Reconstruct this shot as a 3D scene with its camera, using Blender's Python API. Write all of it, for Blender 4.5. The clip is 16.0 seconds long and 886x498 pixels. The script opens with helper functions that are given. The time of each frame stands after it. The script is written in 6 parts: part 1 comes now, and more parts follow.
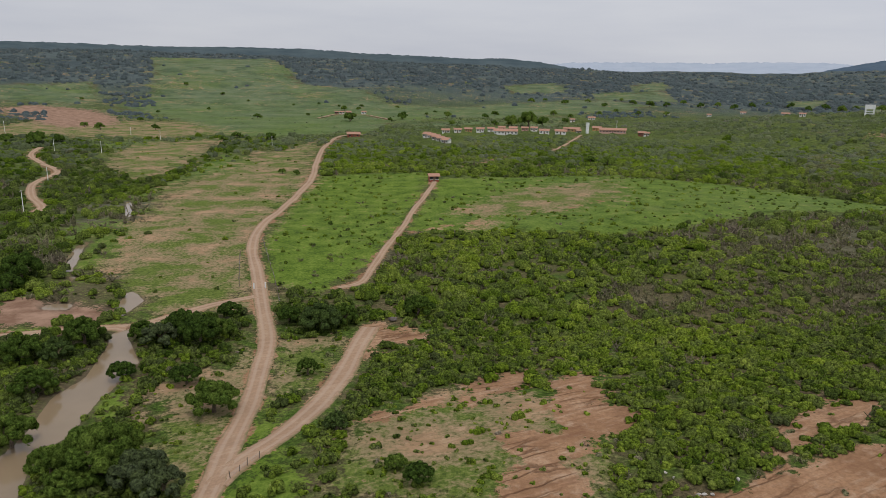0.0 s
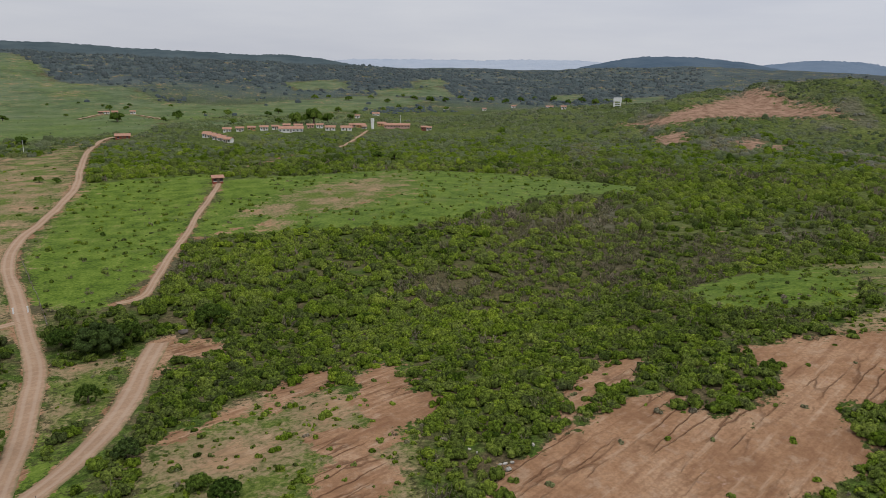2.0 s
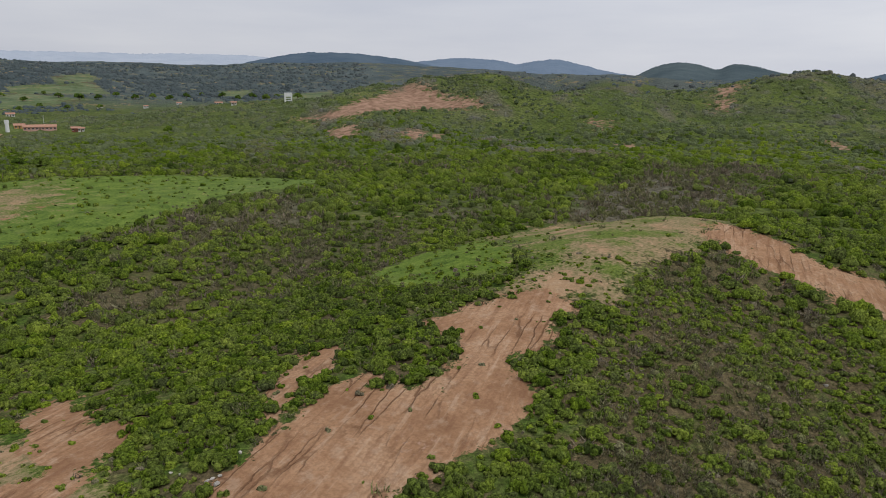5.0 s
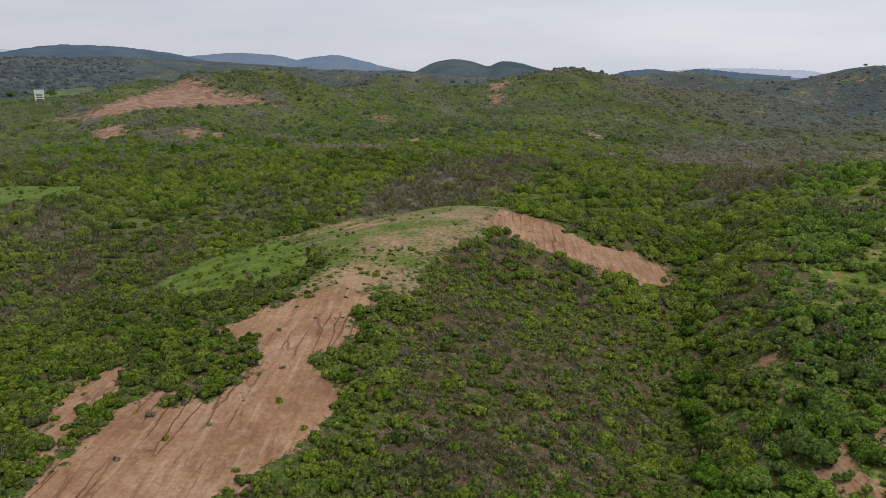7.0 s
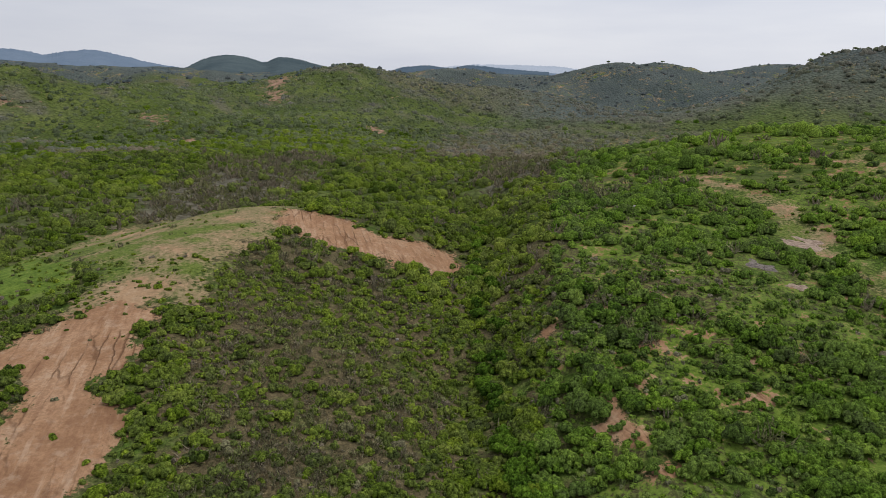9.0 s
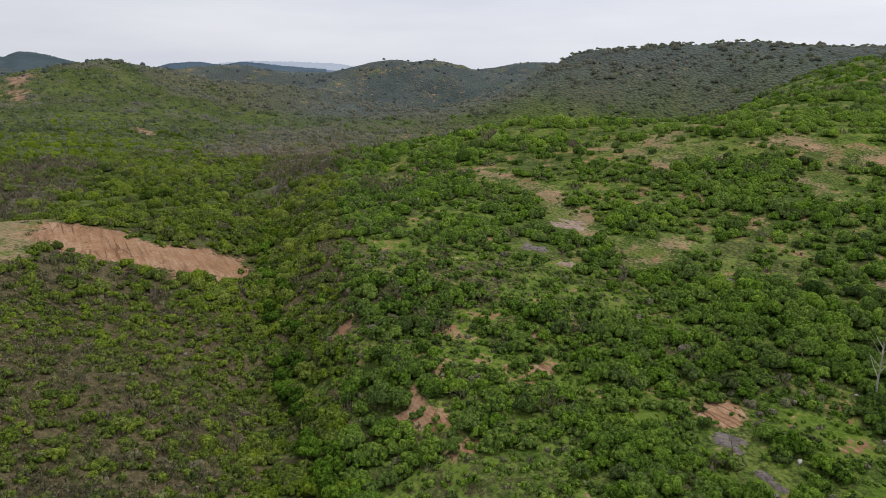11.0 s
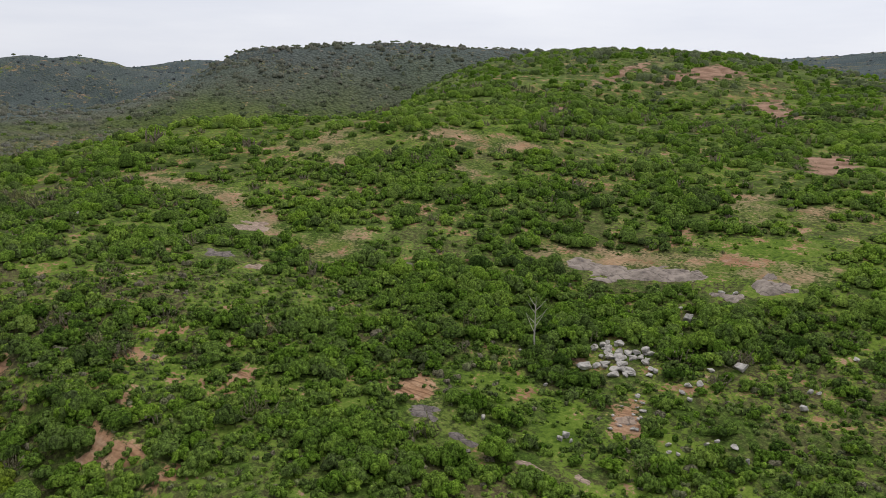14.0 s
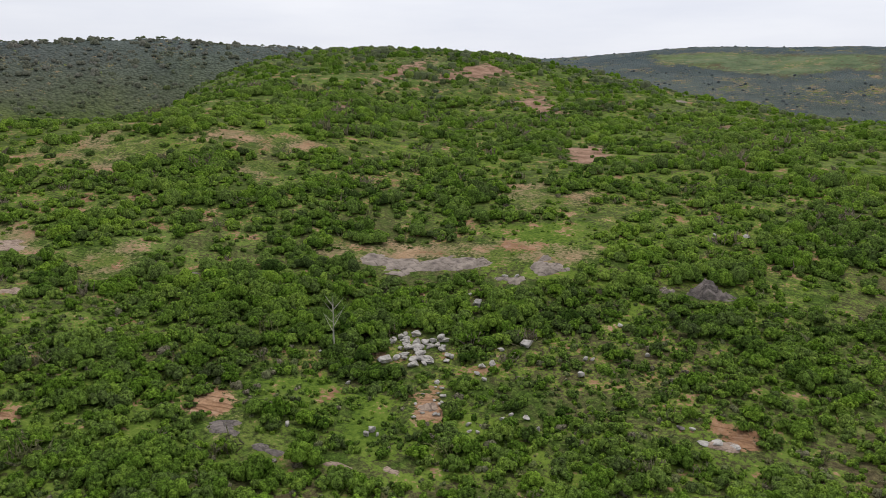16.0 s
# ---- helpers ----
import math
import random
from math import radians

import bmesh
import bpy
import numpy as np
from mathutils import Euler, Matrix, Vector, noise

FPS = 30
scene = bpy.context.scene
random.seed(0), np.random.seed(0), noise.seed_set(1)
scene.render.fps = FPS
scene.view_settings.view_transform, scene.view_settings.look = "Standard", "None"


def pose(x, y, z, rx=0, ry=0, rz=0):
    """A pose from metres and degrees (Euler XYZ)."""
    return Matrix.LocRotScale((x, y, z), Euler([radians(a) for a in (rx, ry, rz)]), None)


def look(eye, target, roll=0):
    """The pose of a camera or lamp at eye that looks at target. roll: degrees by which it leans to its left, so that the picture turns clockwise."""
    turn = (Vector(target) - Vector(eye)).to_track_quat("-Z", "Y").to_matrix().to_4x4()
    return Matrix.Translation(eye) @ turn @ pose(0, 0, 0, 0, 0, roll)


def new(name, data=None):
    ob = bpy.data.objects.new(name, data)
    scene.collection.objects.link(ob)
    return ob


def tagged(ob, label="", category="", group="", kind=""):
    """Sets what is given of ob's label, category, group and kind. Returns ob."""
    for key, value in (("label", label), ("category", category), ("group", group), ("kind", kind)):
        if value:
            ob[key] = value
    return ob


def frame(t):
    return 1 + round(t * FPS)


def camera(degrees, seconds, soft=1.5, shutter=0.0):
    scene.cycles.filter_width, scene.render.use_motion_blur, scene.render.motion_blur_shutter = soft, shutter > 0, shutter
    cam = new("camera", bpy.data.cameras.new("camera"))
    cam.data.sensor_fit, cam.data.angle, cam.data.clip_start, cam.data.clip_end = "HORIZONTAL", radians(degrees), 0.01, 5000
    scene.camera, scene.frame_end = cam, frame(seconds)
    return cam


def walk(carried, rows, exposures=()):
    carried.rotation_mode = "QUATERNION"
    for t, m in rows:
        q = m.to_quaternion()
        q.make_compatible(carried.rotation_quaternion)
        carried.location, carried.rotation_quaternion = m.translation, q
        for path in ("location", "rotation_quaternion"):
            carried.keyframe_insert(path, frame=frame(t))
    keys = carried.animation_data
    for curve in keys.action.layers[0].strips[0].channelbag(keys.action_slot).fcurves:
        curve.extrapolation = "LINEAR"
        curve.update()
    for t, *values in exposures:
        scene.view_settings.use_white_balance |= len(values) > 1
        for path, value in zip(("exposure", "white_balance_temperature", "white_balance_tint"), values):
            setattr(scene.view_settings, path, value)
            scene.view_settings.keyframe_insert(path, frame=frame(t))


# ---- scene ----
from collections import defaultdict

# The camera hovers on one spot, forty metres over the flood plain, and turns to its right.
EYE = 40.0
cam = camera(64.74, 16.0, 0.65)
TURN = [
    (0.0, 0.00, -13.72, 0.89), (0.5, -4.31, -13.74, 0.85), (1.0, -8.62, -13.74, 0.81), (1.5, -12.91, -13.73, 0.77),
    (2.0, -17.19, -13.76, 0.75), (2.5, -21.51, -13.77, 0.74), (3.0, -25.80, -13.78, 0.72), (3.5, -30.14, -13.78, 0.75),
    (4.0, -34.50, -13.77, 0.76), (6.5, -56.07, -13.87, 0.86), (7.0, -60.40, -13.88, 0.87), (7.5, -64.75, -13.88, 0.83),
    (8.0, -69.10, -13.90, 0.80), (8.5, -73.44, -13.92, 0.74), (9.0, -77.80, -13.94, 0.71), (9.5, -82.18, -13.94, 0.70),
    (12.0, -104.05, -13.92, 0.74), (12.5, -108.36, -13.87, 0.75), (13.0, -112.69, -13.82, 0.78), (13.5, -117.00, -13.77, 0.77),
    (14.0, -121.33, -13.74, 0.77), (14.5, -125.65, -13.71, 0.76), (15.0, -129.97, -13.70, 0.74), (15.5, -134.32, -13.67, 0.71),
    (16.0, -138.67, -13.65, 0.70),
]


def hover(yaw, pitch, lean):
    """A pose at the hovering spot: turned by yaw, tilted by pitch, the picture's right side lifted by lean."""
    return pose(0, 0, EYE, 0, 0, yaw) @ pose(0, 0, 0, 90 + pitch) @ pose(0, 0, 0, 0, 0, lean)


walk(cam, [(t, hover(yaw, pitch, lean)) for t, yaw, pitch, lean in TURN], [(0.0, -0.14), (7.0, -0.08), (16.0, 0.06)])

# ---- light: an overcast sky, brighter where the sun stands behind the cloud ----
SUN_BEARING, SUN_HEIGHT = 155.0, 68.0
world = bpy.data.worlds.new("overcast_sky")
scene.world = world
world.use_nodes = True
wt = world.node_tree
wt.nodes.clear()


def wnode(kind, **values):
    n = wt.nodes.new(kind)
    for key, value in values.items():
        n.inputs[key].default_value = value
    return n


w_out = wt.nodes.new("ShaderNodeOutputWorld")
w_sky = wt.nodes.new("ShaderNodeTexSky")
w_sky.sky_type, w_sky.sun_disc = "NISHITA", False
w_sky.sun_elevation, w_sky.sun_rotation = radians(SUN_HEIGHT), radians(SUN_BEARING)
w_sky.dust_density = 4.0
w_coord = wt.nodes.new("ShaderNodeTexCoord")
w_map = wt.nodes.new("ShaderNodeMapping")
w_map.inputs["Scale"].default_value = (1.4, 1.4, 9.0)
w_noise = wnode("ShaderNodeTexNoise", Scale=1.6, Detail=5.0, Roughness=0.55)
w_ramp = wt.nodes.new("ShaderNodeValToRGB")
w_ramp.color_ramp.elements[0].position, w_ramp.color_ramp.elements[0].color = 0.3, (0.82, 0.855, 0.965, 1)
w_ramp.color_ramp.elements[1].position, w_ramp.color_ramp.elements[1].color = 0.7, (0.985, 1.005, 1.075, 1)
# the cloud's glow round the hidden sun, and its brightening towards the zenith
sun_way = Vector((math.sin(radians(SUN_BEARING)) * math.cos(radians(SUN_HEIGHT)), math.cos(radians(SUN_BEARING)) * math.cos(radians(SUN_HEIGHT)), math.sin(radians(SUN_HEIGHT))))
w_dot = wt.nodes.new("ShaderNodeVectorMath")
w_dot.operation = "DOT_PRODUCT"
w_dot.inputs[1].default_value = sun_way
w_glow = wt.nodes.new("ShaderNodeMapRange")
for key, value in (("From Min", -0.33), ("From Max", 1.0), ("To Min", 0.73), ("To Max", 1.16)):
    w_glow.inputs[key].default_value = value
w_mul = wt.nodes.new("ShaderNodeVectorMath")
w_mul.operation = "SCALE"
w_cloud = wnode("ShaderNodeBackground", Strength=1.0)
w_clear = wnode("ShaderNodeBackground", Strength=0.06)
w_mix = wnode("ShaderNodeMixShader", Fac=0.86)
wl = wt.links.new
wl(w_coord.outputs["Generated"], w_map.inputs[0])
wl(w_map.outputs[0], w_noise.inputs["Vector"])
wl(w_noise.outputs[0], w_ramp.inputs[0])
wl(w_coord.outputs["Generated"], w_dot.inputs[0])
wl(w_dot.outputs["Value"], w_glow.inputs[0])
wl(w_ramp.outputs[0], w_mul.inputs[0])
wl(w_glow.outputs[0], w_mul.inputs["Scale"])
wl(w_mul.outputs[0], w_cloud.inputs[0])
wl(w_sky.outputs[0], w_clear.inputs[0])
wl(w_clear.outputs[0], w_mix.inputs[1])
wl(w_cloud.outputs[0], w_mix.inputs[2])
wl(w_mix.outputs[0], w_out.inputs[0])
sun_lamp = bpy.data.lights.new("sun", "SUN")
sun_lamp.energy, sun_lamp.angle, sun_lamp.color = 1.3, radians(15), (1.0, 0.96, 0.9)
sun_ob = new("sun", sun_lamp)
sun_ob.matrix_world = look(sun_way * 200, (0, 0, 0))

# ---- the lie of the land: crest lines as (bearing, distance, height), bearings clockwise from the first view ----
RIDGES = {}


def ridge(name, width, *crest, back=None, foot=(-999, -998)):
    """A ridge: how far its flanks reach, its crest, how far the steeper flank behind it reaches, and the bearings between which its end rises."""
    RIDGES[name] = width, crest, back or width, foot


ridge("bare_spur", 62, (20, 44, 4), (34, 62, 7), (45, 85, 8.5), (55, 115, 12), (65, 148, 13.3), (72, 150, 10.5), (79, 135, 4))
ridge("mound", 120, (-6, 330, 1.0), (8, 285, 3.5), (20, 240, 4), (30, 215, 3))
ridge("shoulder", 192, (85, 205, 4), (89, 216, 11.5), (92, 224, 15), (98, 230, 21.7), (102, 232, 26), (108, 230, 27), (116, 232, 27.5), (124, 238, 26), (132, 250, 25), (142, 250, 22), (155, 230, 14), back=85, foot=(76, 88))
ridge("hill_top", 240, (114, 340, 28), (120, 372, 41), (126, 400, 50), (132, 420, 56), (139, 425, 57.5), (147, 410, 52), (152, 400, 44), (157, 380, 33), (161, 360, 24), (166, 340, 16), back=120, foot=(107, 124))
ridge("wooded_hill", 175, (93, 600, 1), (96.5, 600, 6), (98.5, 600, 15), (100, 600, 24), (101.4, 600, 35.5), (103.6, 605, 49.5), (104.9, 610, 57.5), (106.2, 615, 64.5), (108, 620, 69.5), (114, 630, 73.5), (118, 630, 70.5), (124, 630, 65.5), (130, 640, 64.5), (142, 650, 61.5))
ridge("dark_hill", 230, (84, 980, 6), (86.5, 1000, 37.5), (89, 1000, 53.5), (91.1, 1000, 67.5), (92.7, 1000, 69.5), (94.8, 1000, 65.5), (96.9, 1000, 57.5), (99.3, 1000, 38))
ridge("dark_hill_behind", 330, (96, 1380, 34), (98.1, 1400, 44), (99.3, 1400, 54), (100.7, 1400, 68), (102.2, 1400, 73), (103.7, 1400, 70), (106, 1400, 61), (114, 1400, 48))
ridge("red_peak", 185, (30.5, 640, 6.5), (34.2, 640, 16.4), (36.4, 640, 24.7), (38.6, 640, 35.8), (40.8, 640, 42.5), (42.6, 640, 46.1), (44.3, 640, 48.7), (46.5, 640, 47.6), (48.2, 640, 42.6), (50.0, 640, 32.0), (51.5, 640, 22.8))
ridge("back_ridge", 220, (45.8, 980, 44), (48.2, 980, 47), (52.2, 980, 44.5), (55.5, 980, 42.5), (58.1, 980, 43), (61.6, 980, 41), (65.1, 980, 36))
ridge("green_hill", 230, (58.9, 760, 6.4), (61.5, 760, 21.3), (63.3, 760, 33.2), (65.1, 760, 40), (67.4, 760, 44.5), (69.6, 760, 46), (71.8, 760, 46.5), (73.9, 760, 43), (75.9, 760, 32.6), (78.6, 760, 17.0))
ridge("grey_hill", 220, (72.3, 1100, 38), (74.1, 1100, 44), (76.7, 1100, 49), (78.9, 1100, 53.5), (80.6, 1100, 47), (82.6, 1100, 34), (85, 1100, 15))
ridge("spur_a", 105, (47.5, 600, 32), (51, 575, 26), (55, 545, 17.5), (58, 510, 12), (60.5, 480, 7), back=62)
ridge("spur_b", 115, (70.5, 720, 36), (70, 600, 22), (68, 490, 12), (66, 415, 5))
ridge("spur_c", 95, (56, 880, 36), (58, 800, 31), (60.5, 730, 22), (62.5, 650, 13), (64, 590, 6), back=65)
ridge("spur_d", 105, (78, 900, 33), (81, 780, 18), (85.5, 640, 11), (90, 540, 5), back=65)
ridge("spur_e", 70, (36, 560, 20), (38, 500, 13), (41, 440, 7), (44, 400, 3))
ridge("pasture_hill", 750, (148, 1700, 66), (152, 1700, 104), (156, 1650, 110), (163, 1650, 106), (170, 1650, 112), (180, 1700, 100))
ridge("valley_lip", 170, (40, 330, 3), (55, 300, 7), (66, 290, 7), (76, 300, 3))
ridge("north_slope", 1150, (-60, 2100, 85), (-40, 2000, 85), (-17, 1900, 88), (-6, 1900, 80), (2, 2000, 66), (10, 2300, 70), (22, 2500, 72), (34, 2500, 70))
ridge("east_rise", 900, (38, 2350, 64), (45, 2300, 58), (60, 2200, 50), (75, 2200, 46), (100, 2200, 40), (130, 2000, 45), (150, 2100, 60), (175, 2200, 75), (200, 2200, 70))


def spot(bearing, dist):
    return dist * math.sin(radians(bearing)), dist * math.cos(radians(bearing))


def along(x, y, line):
    """For points x, y: the distance from a line of (x, y, value) and the value at the nearest place on it."""
    best, val = np.full(np.shape(x), 1e9), np.zeros(np.shape(x))
    for (ax, ay, av), (bx, by, bv) in zip(line, line[1:]):
        dx, dy = bx - ax, by - ay
        u = np.clip(((x - ax) * dx + (y - ay) * dy) / (dx * dx + dy * dy), 0, 1)
        d = np.hypot(x - ax - u * dx, y - ay - u * dy)
        near = d < best
        best, val = np.where(near, d, best), np.where(near, av + u * (bv - av), val)
    return best, val


def wobble(x, y, size, seed=0.0):
    """Smooth uneven ground between -1 and 1, about size metres from hump to hump."""
    a, b = x / size * 2.1, y / size * 2.1
    return (np.sin(a + 1.7 * np.sin(b * 0.7 + seed) + seed) * np.cos(b * 1.1 + 1.3 * np.sin(a * 0.6 - seed)) + 0.5 * np.sin(2.3 * a - 1.1 * b + 2 * seed + np.sin(b + seed))) / 1.5


def soft(v, lo, hi):
    u = np.clip((v - lo) / (hi - lo), 0, 1)
    return u * u * (3 - 2 * u)


def ridge_at(x, y, crest, width, back):
    """Distance from a crest line, and its height there, blended so that no seam runs down the hollow side."""
    pts = np.array([(*spot(b, s), h) for b, s, h in crest])
    u = np.linspace(0, len(pts) - 1, (len(pts) - 1) * 4 + 1)
    pts = np.stack([np.interp(u, np.arange(len(pts)), pts[:, k]) for k in range(3)], 1)
    d, _ = along(x, y, [tuple(p) for p in pts])
    top, low, out = np.zeros(x.shape), np.zeros(x.shape), np.zeros(x.shape)
    for px, py, pz in pts:
        w = np.exp((d - np.hypot(x - px, y - py)) / (0.10 * width + 0.12 * d))
        top, low, out = top + w * pz, low + w, out + w * math.hypot(px, py)
    beyond = soft(np.hypot(x, y) - out / low, 0, 40)
    return d * (1 + beyond * (width / back - 1)), top / low


# the bed of the gully at the foot of the spur
GULLY = (56, 1.5), (62.8, 3.5), (72.7, 7.8), (84.8, 12.2), (99, 13.8), (111, 18), (128, 21.5), (148, 24), (178, 28), (208, 36)


def gullies(x, y):
    """Creases between the spurs of the middle hills: 1 in the bed of a crease."""
    r, b = np.hypot(x, y), np.degrees(np.arctan2(x, y))
    crease = np.clip(1 - np.abs(wobble(x, y, 300, 6) + 0.25 * wobble(x, y, 90, 16)) / 0.3, 0, 1) ** 2
    return crease * np.clip((r - 320) / 120, 0, 1) * np.clip((1300 - r) / 200, 0, 1) * np.clip((b - 30) / 8, 0, 1) * np.clip((125 - b) / 8, 0, 1)


def height(x, y):
    """Height of the ground."""
    x, y = np.atleast_1d(np.asarray(x, float)), np.atleast_1d(np.asarray(y, float))
    r = np.hypot(x, y)
    bearing = (np.degrees(np.arctan2(x, y)) + 90) % 360 - 90
    total = np.zeros(r.shape)
    for width, crest, back, foot in RIDGES.values():
        mid = np.array([spot(b, s) for b, s, _ in crest])
        near = (x > mid[:, 0].min() - width) & (x < mid[:, 0].max() + width) & (y > mid[:, 1].min() - width) & (y < mid[:, 1].max() + width)
        if near.any():
            d, z = ridge_at(x[near], y[near], crest, width, back)
            total[near] += (soft(bearing[near], *foot) * np.maximum(z, 0) * np.clip(1 - (d / width) ** 2, 0, 1) ** 2) ** 3
    z = np.cbrt(total)
    rough = np.clip(z / 12, 0, 1)
    z = z + rough * (0.9 * wobble(x, y, 45, 1) + 2.2 * wobble(x, y, 130, 2) * np.clip(r / 300 - 0.4, 0, 1) + 5 * wobble(x, y, 300, 3) * np.clip(r / 600 - 0.7, 0, 1))
    z = z - 8 * gullies(x, y) * np.clip(z / 20, 0, 1)
    d, _ = along(x, y, [(*p, 0) for p in GULLY])
    z = z - 3.2 * np.clip(1 - (d / 11) ** 2, 0, 1)
    z = z + 0.25 * wobble(x, y, 16, 4) + 0.4 * wobble(x, y, 60, 5)
    return z


# ---- what covers the ground: outlines of bare soil, red soil, bright grass and water, in metres ----
PATCHES = defaultdict(list)
ROADS = {}


def patch(kind, *outline):
    PATCHES[kind].append(outline)


def road_line(name, width, *line):
    ROADS[name] = width, line


patch("soil", (12.8, 82.1), (18.1, 86.3), (21.2, 86.1), (19.5, 74.7), (22, 69.8), (19.5, 65.9), (15.2, 63.6), (11.8, 59.6), (13.9, 55.8), (10.7, 50.6), (4.3, 52.3), (7.4, 59.7), (5.9, 66.4), (12.7, 67.4))
patch("soil", (2.8, 82.4), (9.2, 88.5), (13.2, 88.5), (10.6, 80.8), (5.3, 77.5), (3.1, 75.7))
patch("soil", (-5, 74.8), (0, 79.4), (0.5, 76.6), (-3.2, 73.7), (-8.3, 70.8), (-9.4, 72.7))
patch("soil", (34.1, 64.5), (42.1, 71), (47.9, 68.9), (43.7, 64.8), (35.9, 61.6), (31.7, 56.9), (31.2, 58))
patch("soil", (16.4, 46.8), (25, 53.4), (31.1, 55.8), (40.8, 60.3), (44.8, 59.4), (41.5, 56.3), (45.6, 53.3), (52.9, 53.9), (57.9, 58), (56.7, 65.9), (61.8, 66.2), (70.1, 64.2), (77.3, 61.8), (76.6, 54.7), (75.2, 52.7), (70.6, 53.4), (66.4, 49.2), (59.4, 50.3), (56.1, 47.9), (54.7, 43.6), (51.3, 41.3), (44.6, 40.7), (36.1, 40.8), (29.2, 39.4))
patch("soil", (137.0, 64.0), (135.2, 52.2), (131.6, 40.2), (133.9, 32.0), (138.8, 27.2), (129.8, 24.6), (115.7, 30.0), (119.0, 41.2), (118.4, 51.0), (125.4, 62.2))
patch("soil", (-14, 88.8), (-12.4, 110.1), (-1.1, 106.7), (-3.5, 102), (-9.4, 100.4), (-11.5, 94.4), (-13.9, 83.2))
patch("half", (7.1, 181.5), (8.4, 191.1), (13.6, 193.7), (11.8, 183.9))
patch("half", (-78.5, 236.6), (-81.7, 259.8), (-75.4, 284.9), (-52, 265.4), (-54.3, 232.5), (-64.6, 209.4))
patch("half", (-64, 175.5), (-64.6, 198.4), (-56.1, 204.8), (-48.9, 170.9), (-55.2, 156.1))
patch("half", (-102.2, 371.2), (-75, 385.6), (-62, 321.5), (-80.5, 299.7))
patch("half", (-44.5, 116.9), (-37.2, 124.5), (-32, 129.3), (-29.9, 120.3), (-35.2, 117.3))
patch("soil", (90.8, 6.9), (97.4, 2.9), (96.3, 2.1), (89.6, 5.6))
patch("soil", (76.5, -2.3), (75.4, -4.0), (70.8, -4.9), (67.9, -7.8), (67.9, -5.5), (69.7, -1.8), (71.5, -0.0), (71.9, -3.2))
patch("soil", (79.1, -4.4), (79.9, -8.4), (77.3, -6.9))
patch("soil", (64.4, -5.6), (65.3, -9.5), (63.3, -9.8), (62.5, -7.3))
patch("soil", (76.4, -16.2), (79.6, -20.5), (75.5, -19.6), (73.8, -16.4))
patch("half", (185.5, -23.8), (173.7, -30.9), (160.7, -37.3), (149.7, -40.7), (141.5, -39.7), (138.1, -44.4), (128.6, -40.0), (132.0, -34.6), (148.5, -36.3), (162.5, -28.8))
patch("half", (121.4, -42.9), (120.3, -52.9), (109.9, -49.8), (110.1, -43.4), (115.9, -43.1))
patch("half", (177.0, -64.2), (185.7, -74.9), (191.9, -86.9), (177.4, -75.7), (171.7, -64.8))
patch("half", (162.7, -67.0), (168.6, -74.4), (152.4, -65.9))
patch("half", (174.7, -81.4), (177.0, -88.2), (163.8, -79.2))
patch("half", (169.3, -92.2), (172.4, -101.9), (156.7, -113.8), (144.0, -120.6), (147.0, -110.4), (159.3, -101.0))
patch("half", (142.6, -89.9), (147.4, -100.0), (141.6, -102.0), (136.2, -89.3))
patch("half", (186.2, -54.2), (187.1, -63.8), (180.3, -59.1))
patch("half", (96.2, -133.0), (91.4, -139.3), (83.9, -130.2), (81.1, -119.4), (86.4, -122.5))
patch("half", (79.6, -131.1), (79.8, -141.4), (75.4, -134.1))
patch("soil", (69.5, -34.4), (73.5, -40.9), (67.9, -41.2), (65.4, -37.1))
patch("half", (65.2, -35.3), (65.5, -39.4), (58.2, -39.1), (53.9, -39.1), (57.5, -37.1), (62.5, -35.3))
patch("soil", (55.5, -57.4), (53.3, -60.1), (48.8, -55.7), (50.7, -53.3))
patch("soil", (23.9, -73.6), (19.9, -75.4), (18.6, -71.8), (21.3, -70.0))
patch("half", (-76.4, 151.3), (-59.5, 157.1), (-44.2, 147), (-36.5, 125.7), (-42.9, 116.7), (-54.2, 124.9), (-63.3, 141.2))
patch("half", (-155.7, 317.1), (-170, 387), (-140, 382), (-125.7, 312.7), (-121.1, 272.7))
patch("half", (-30.5, 68.3), (-33.5, 79.1), (-36, 75.2), (-36.7, 86.1), (-35.3, 89.9), (-28.9, 92.1), (-29.8, 98.2), (-27.5, 98.6), (-24, 82.4), (-24.2, 70.7), (-24.1, 60.9), (-27.2, 60.2))
patch("half", (-22.1, 84.1), (-24.6, 101.4), (-16.5, 106.2), (-16, 94.4), (-17.6, 83.7), (-20.2, 82.1))
patch("half", (122.7, 113.9), (148.9, 113.6), (161.8, 96.4), (149, 68.8), (131.4, 58), (109.9, 57), (97, 56.6), (81, 51.9), (76.6, 56.7), (73, 66.1), (86.2, 68.2), (94.6, 79.9))
patch("half", (98.6, -76.7), (91.3, -92.8), (73.9, -104.3), (60.2, -109.5), (57.6, -104.4), (68.6, -97.3), (78.7, -94.5), (89.9, -80.1), (95.4, -75.5))
patch("half", (-9, 71.8), (2.8, 82.4), (13.5, 77.5), (15.9, 64.1), (13.5, 49.8), (-9.4, 57))
patch("half", (2.5, 202.7), (22.1, 237.1), (63.1, 264.4), (58.5, 227.9), (35.7, 202.3), (15.5, 198.9))
patch("half", (-100.8, 254.3), (-94.3, 301.1), (-82, 452), (-50, 254.7), (-48.3, 174.3), (-34.8, 119.7), (-47.9, 111.9), (-73, 144.3))
patch("half", (-155.7, 317.1), (-180, 409), (-141, 455), (-117.5, 318.1), (-115.9, 265.6))
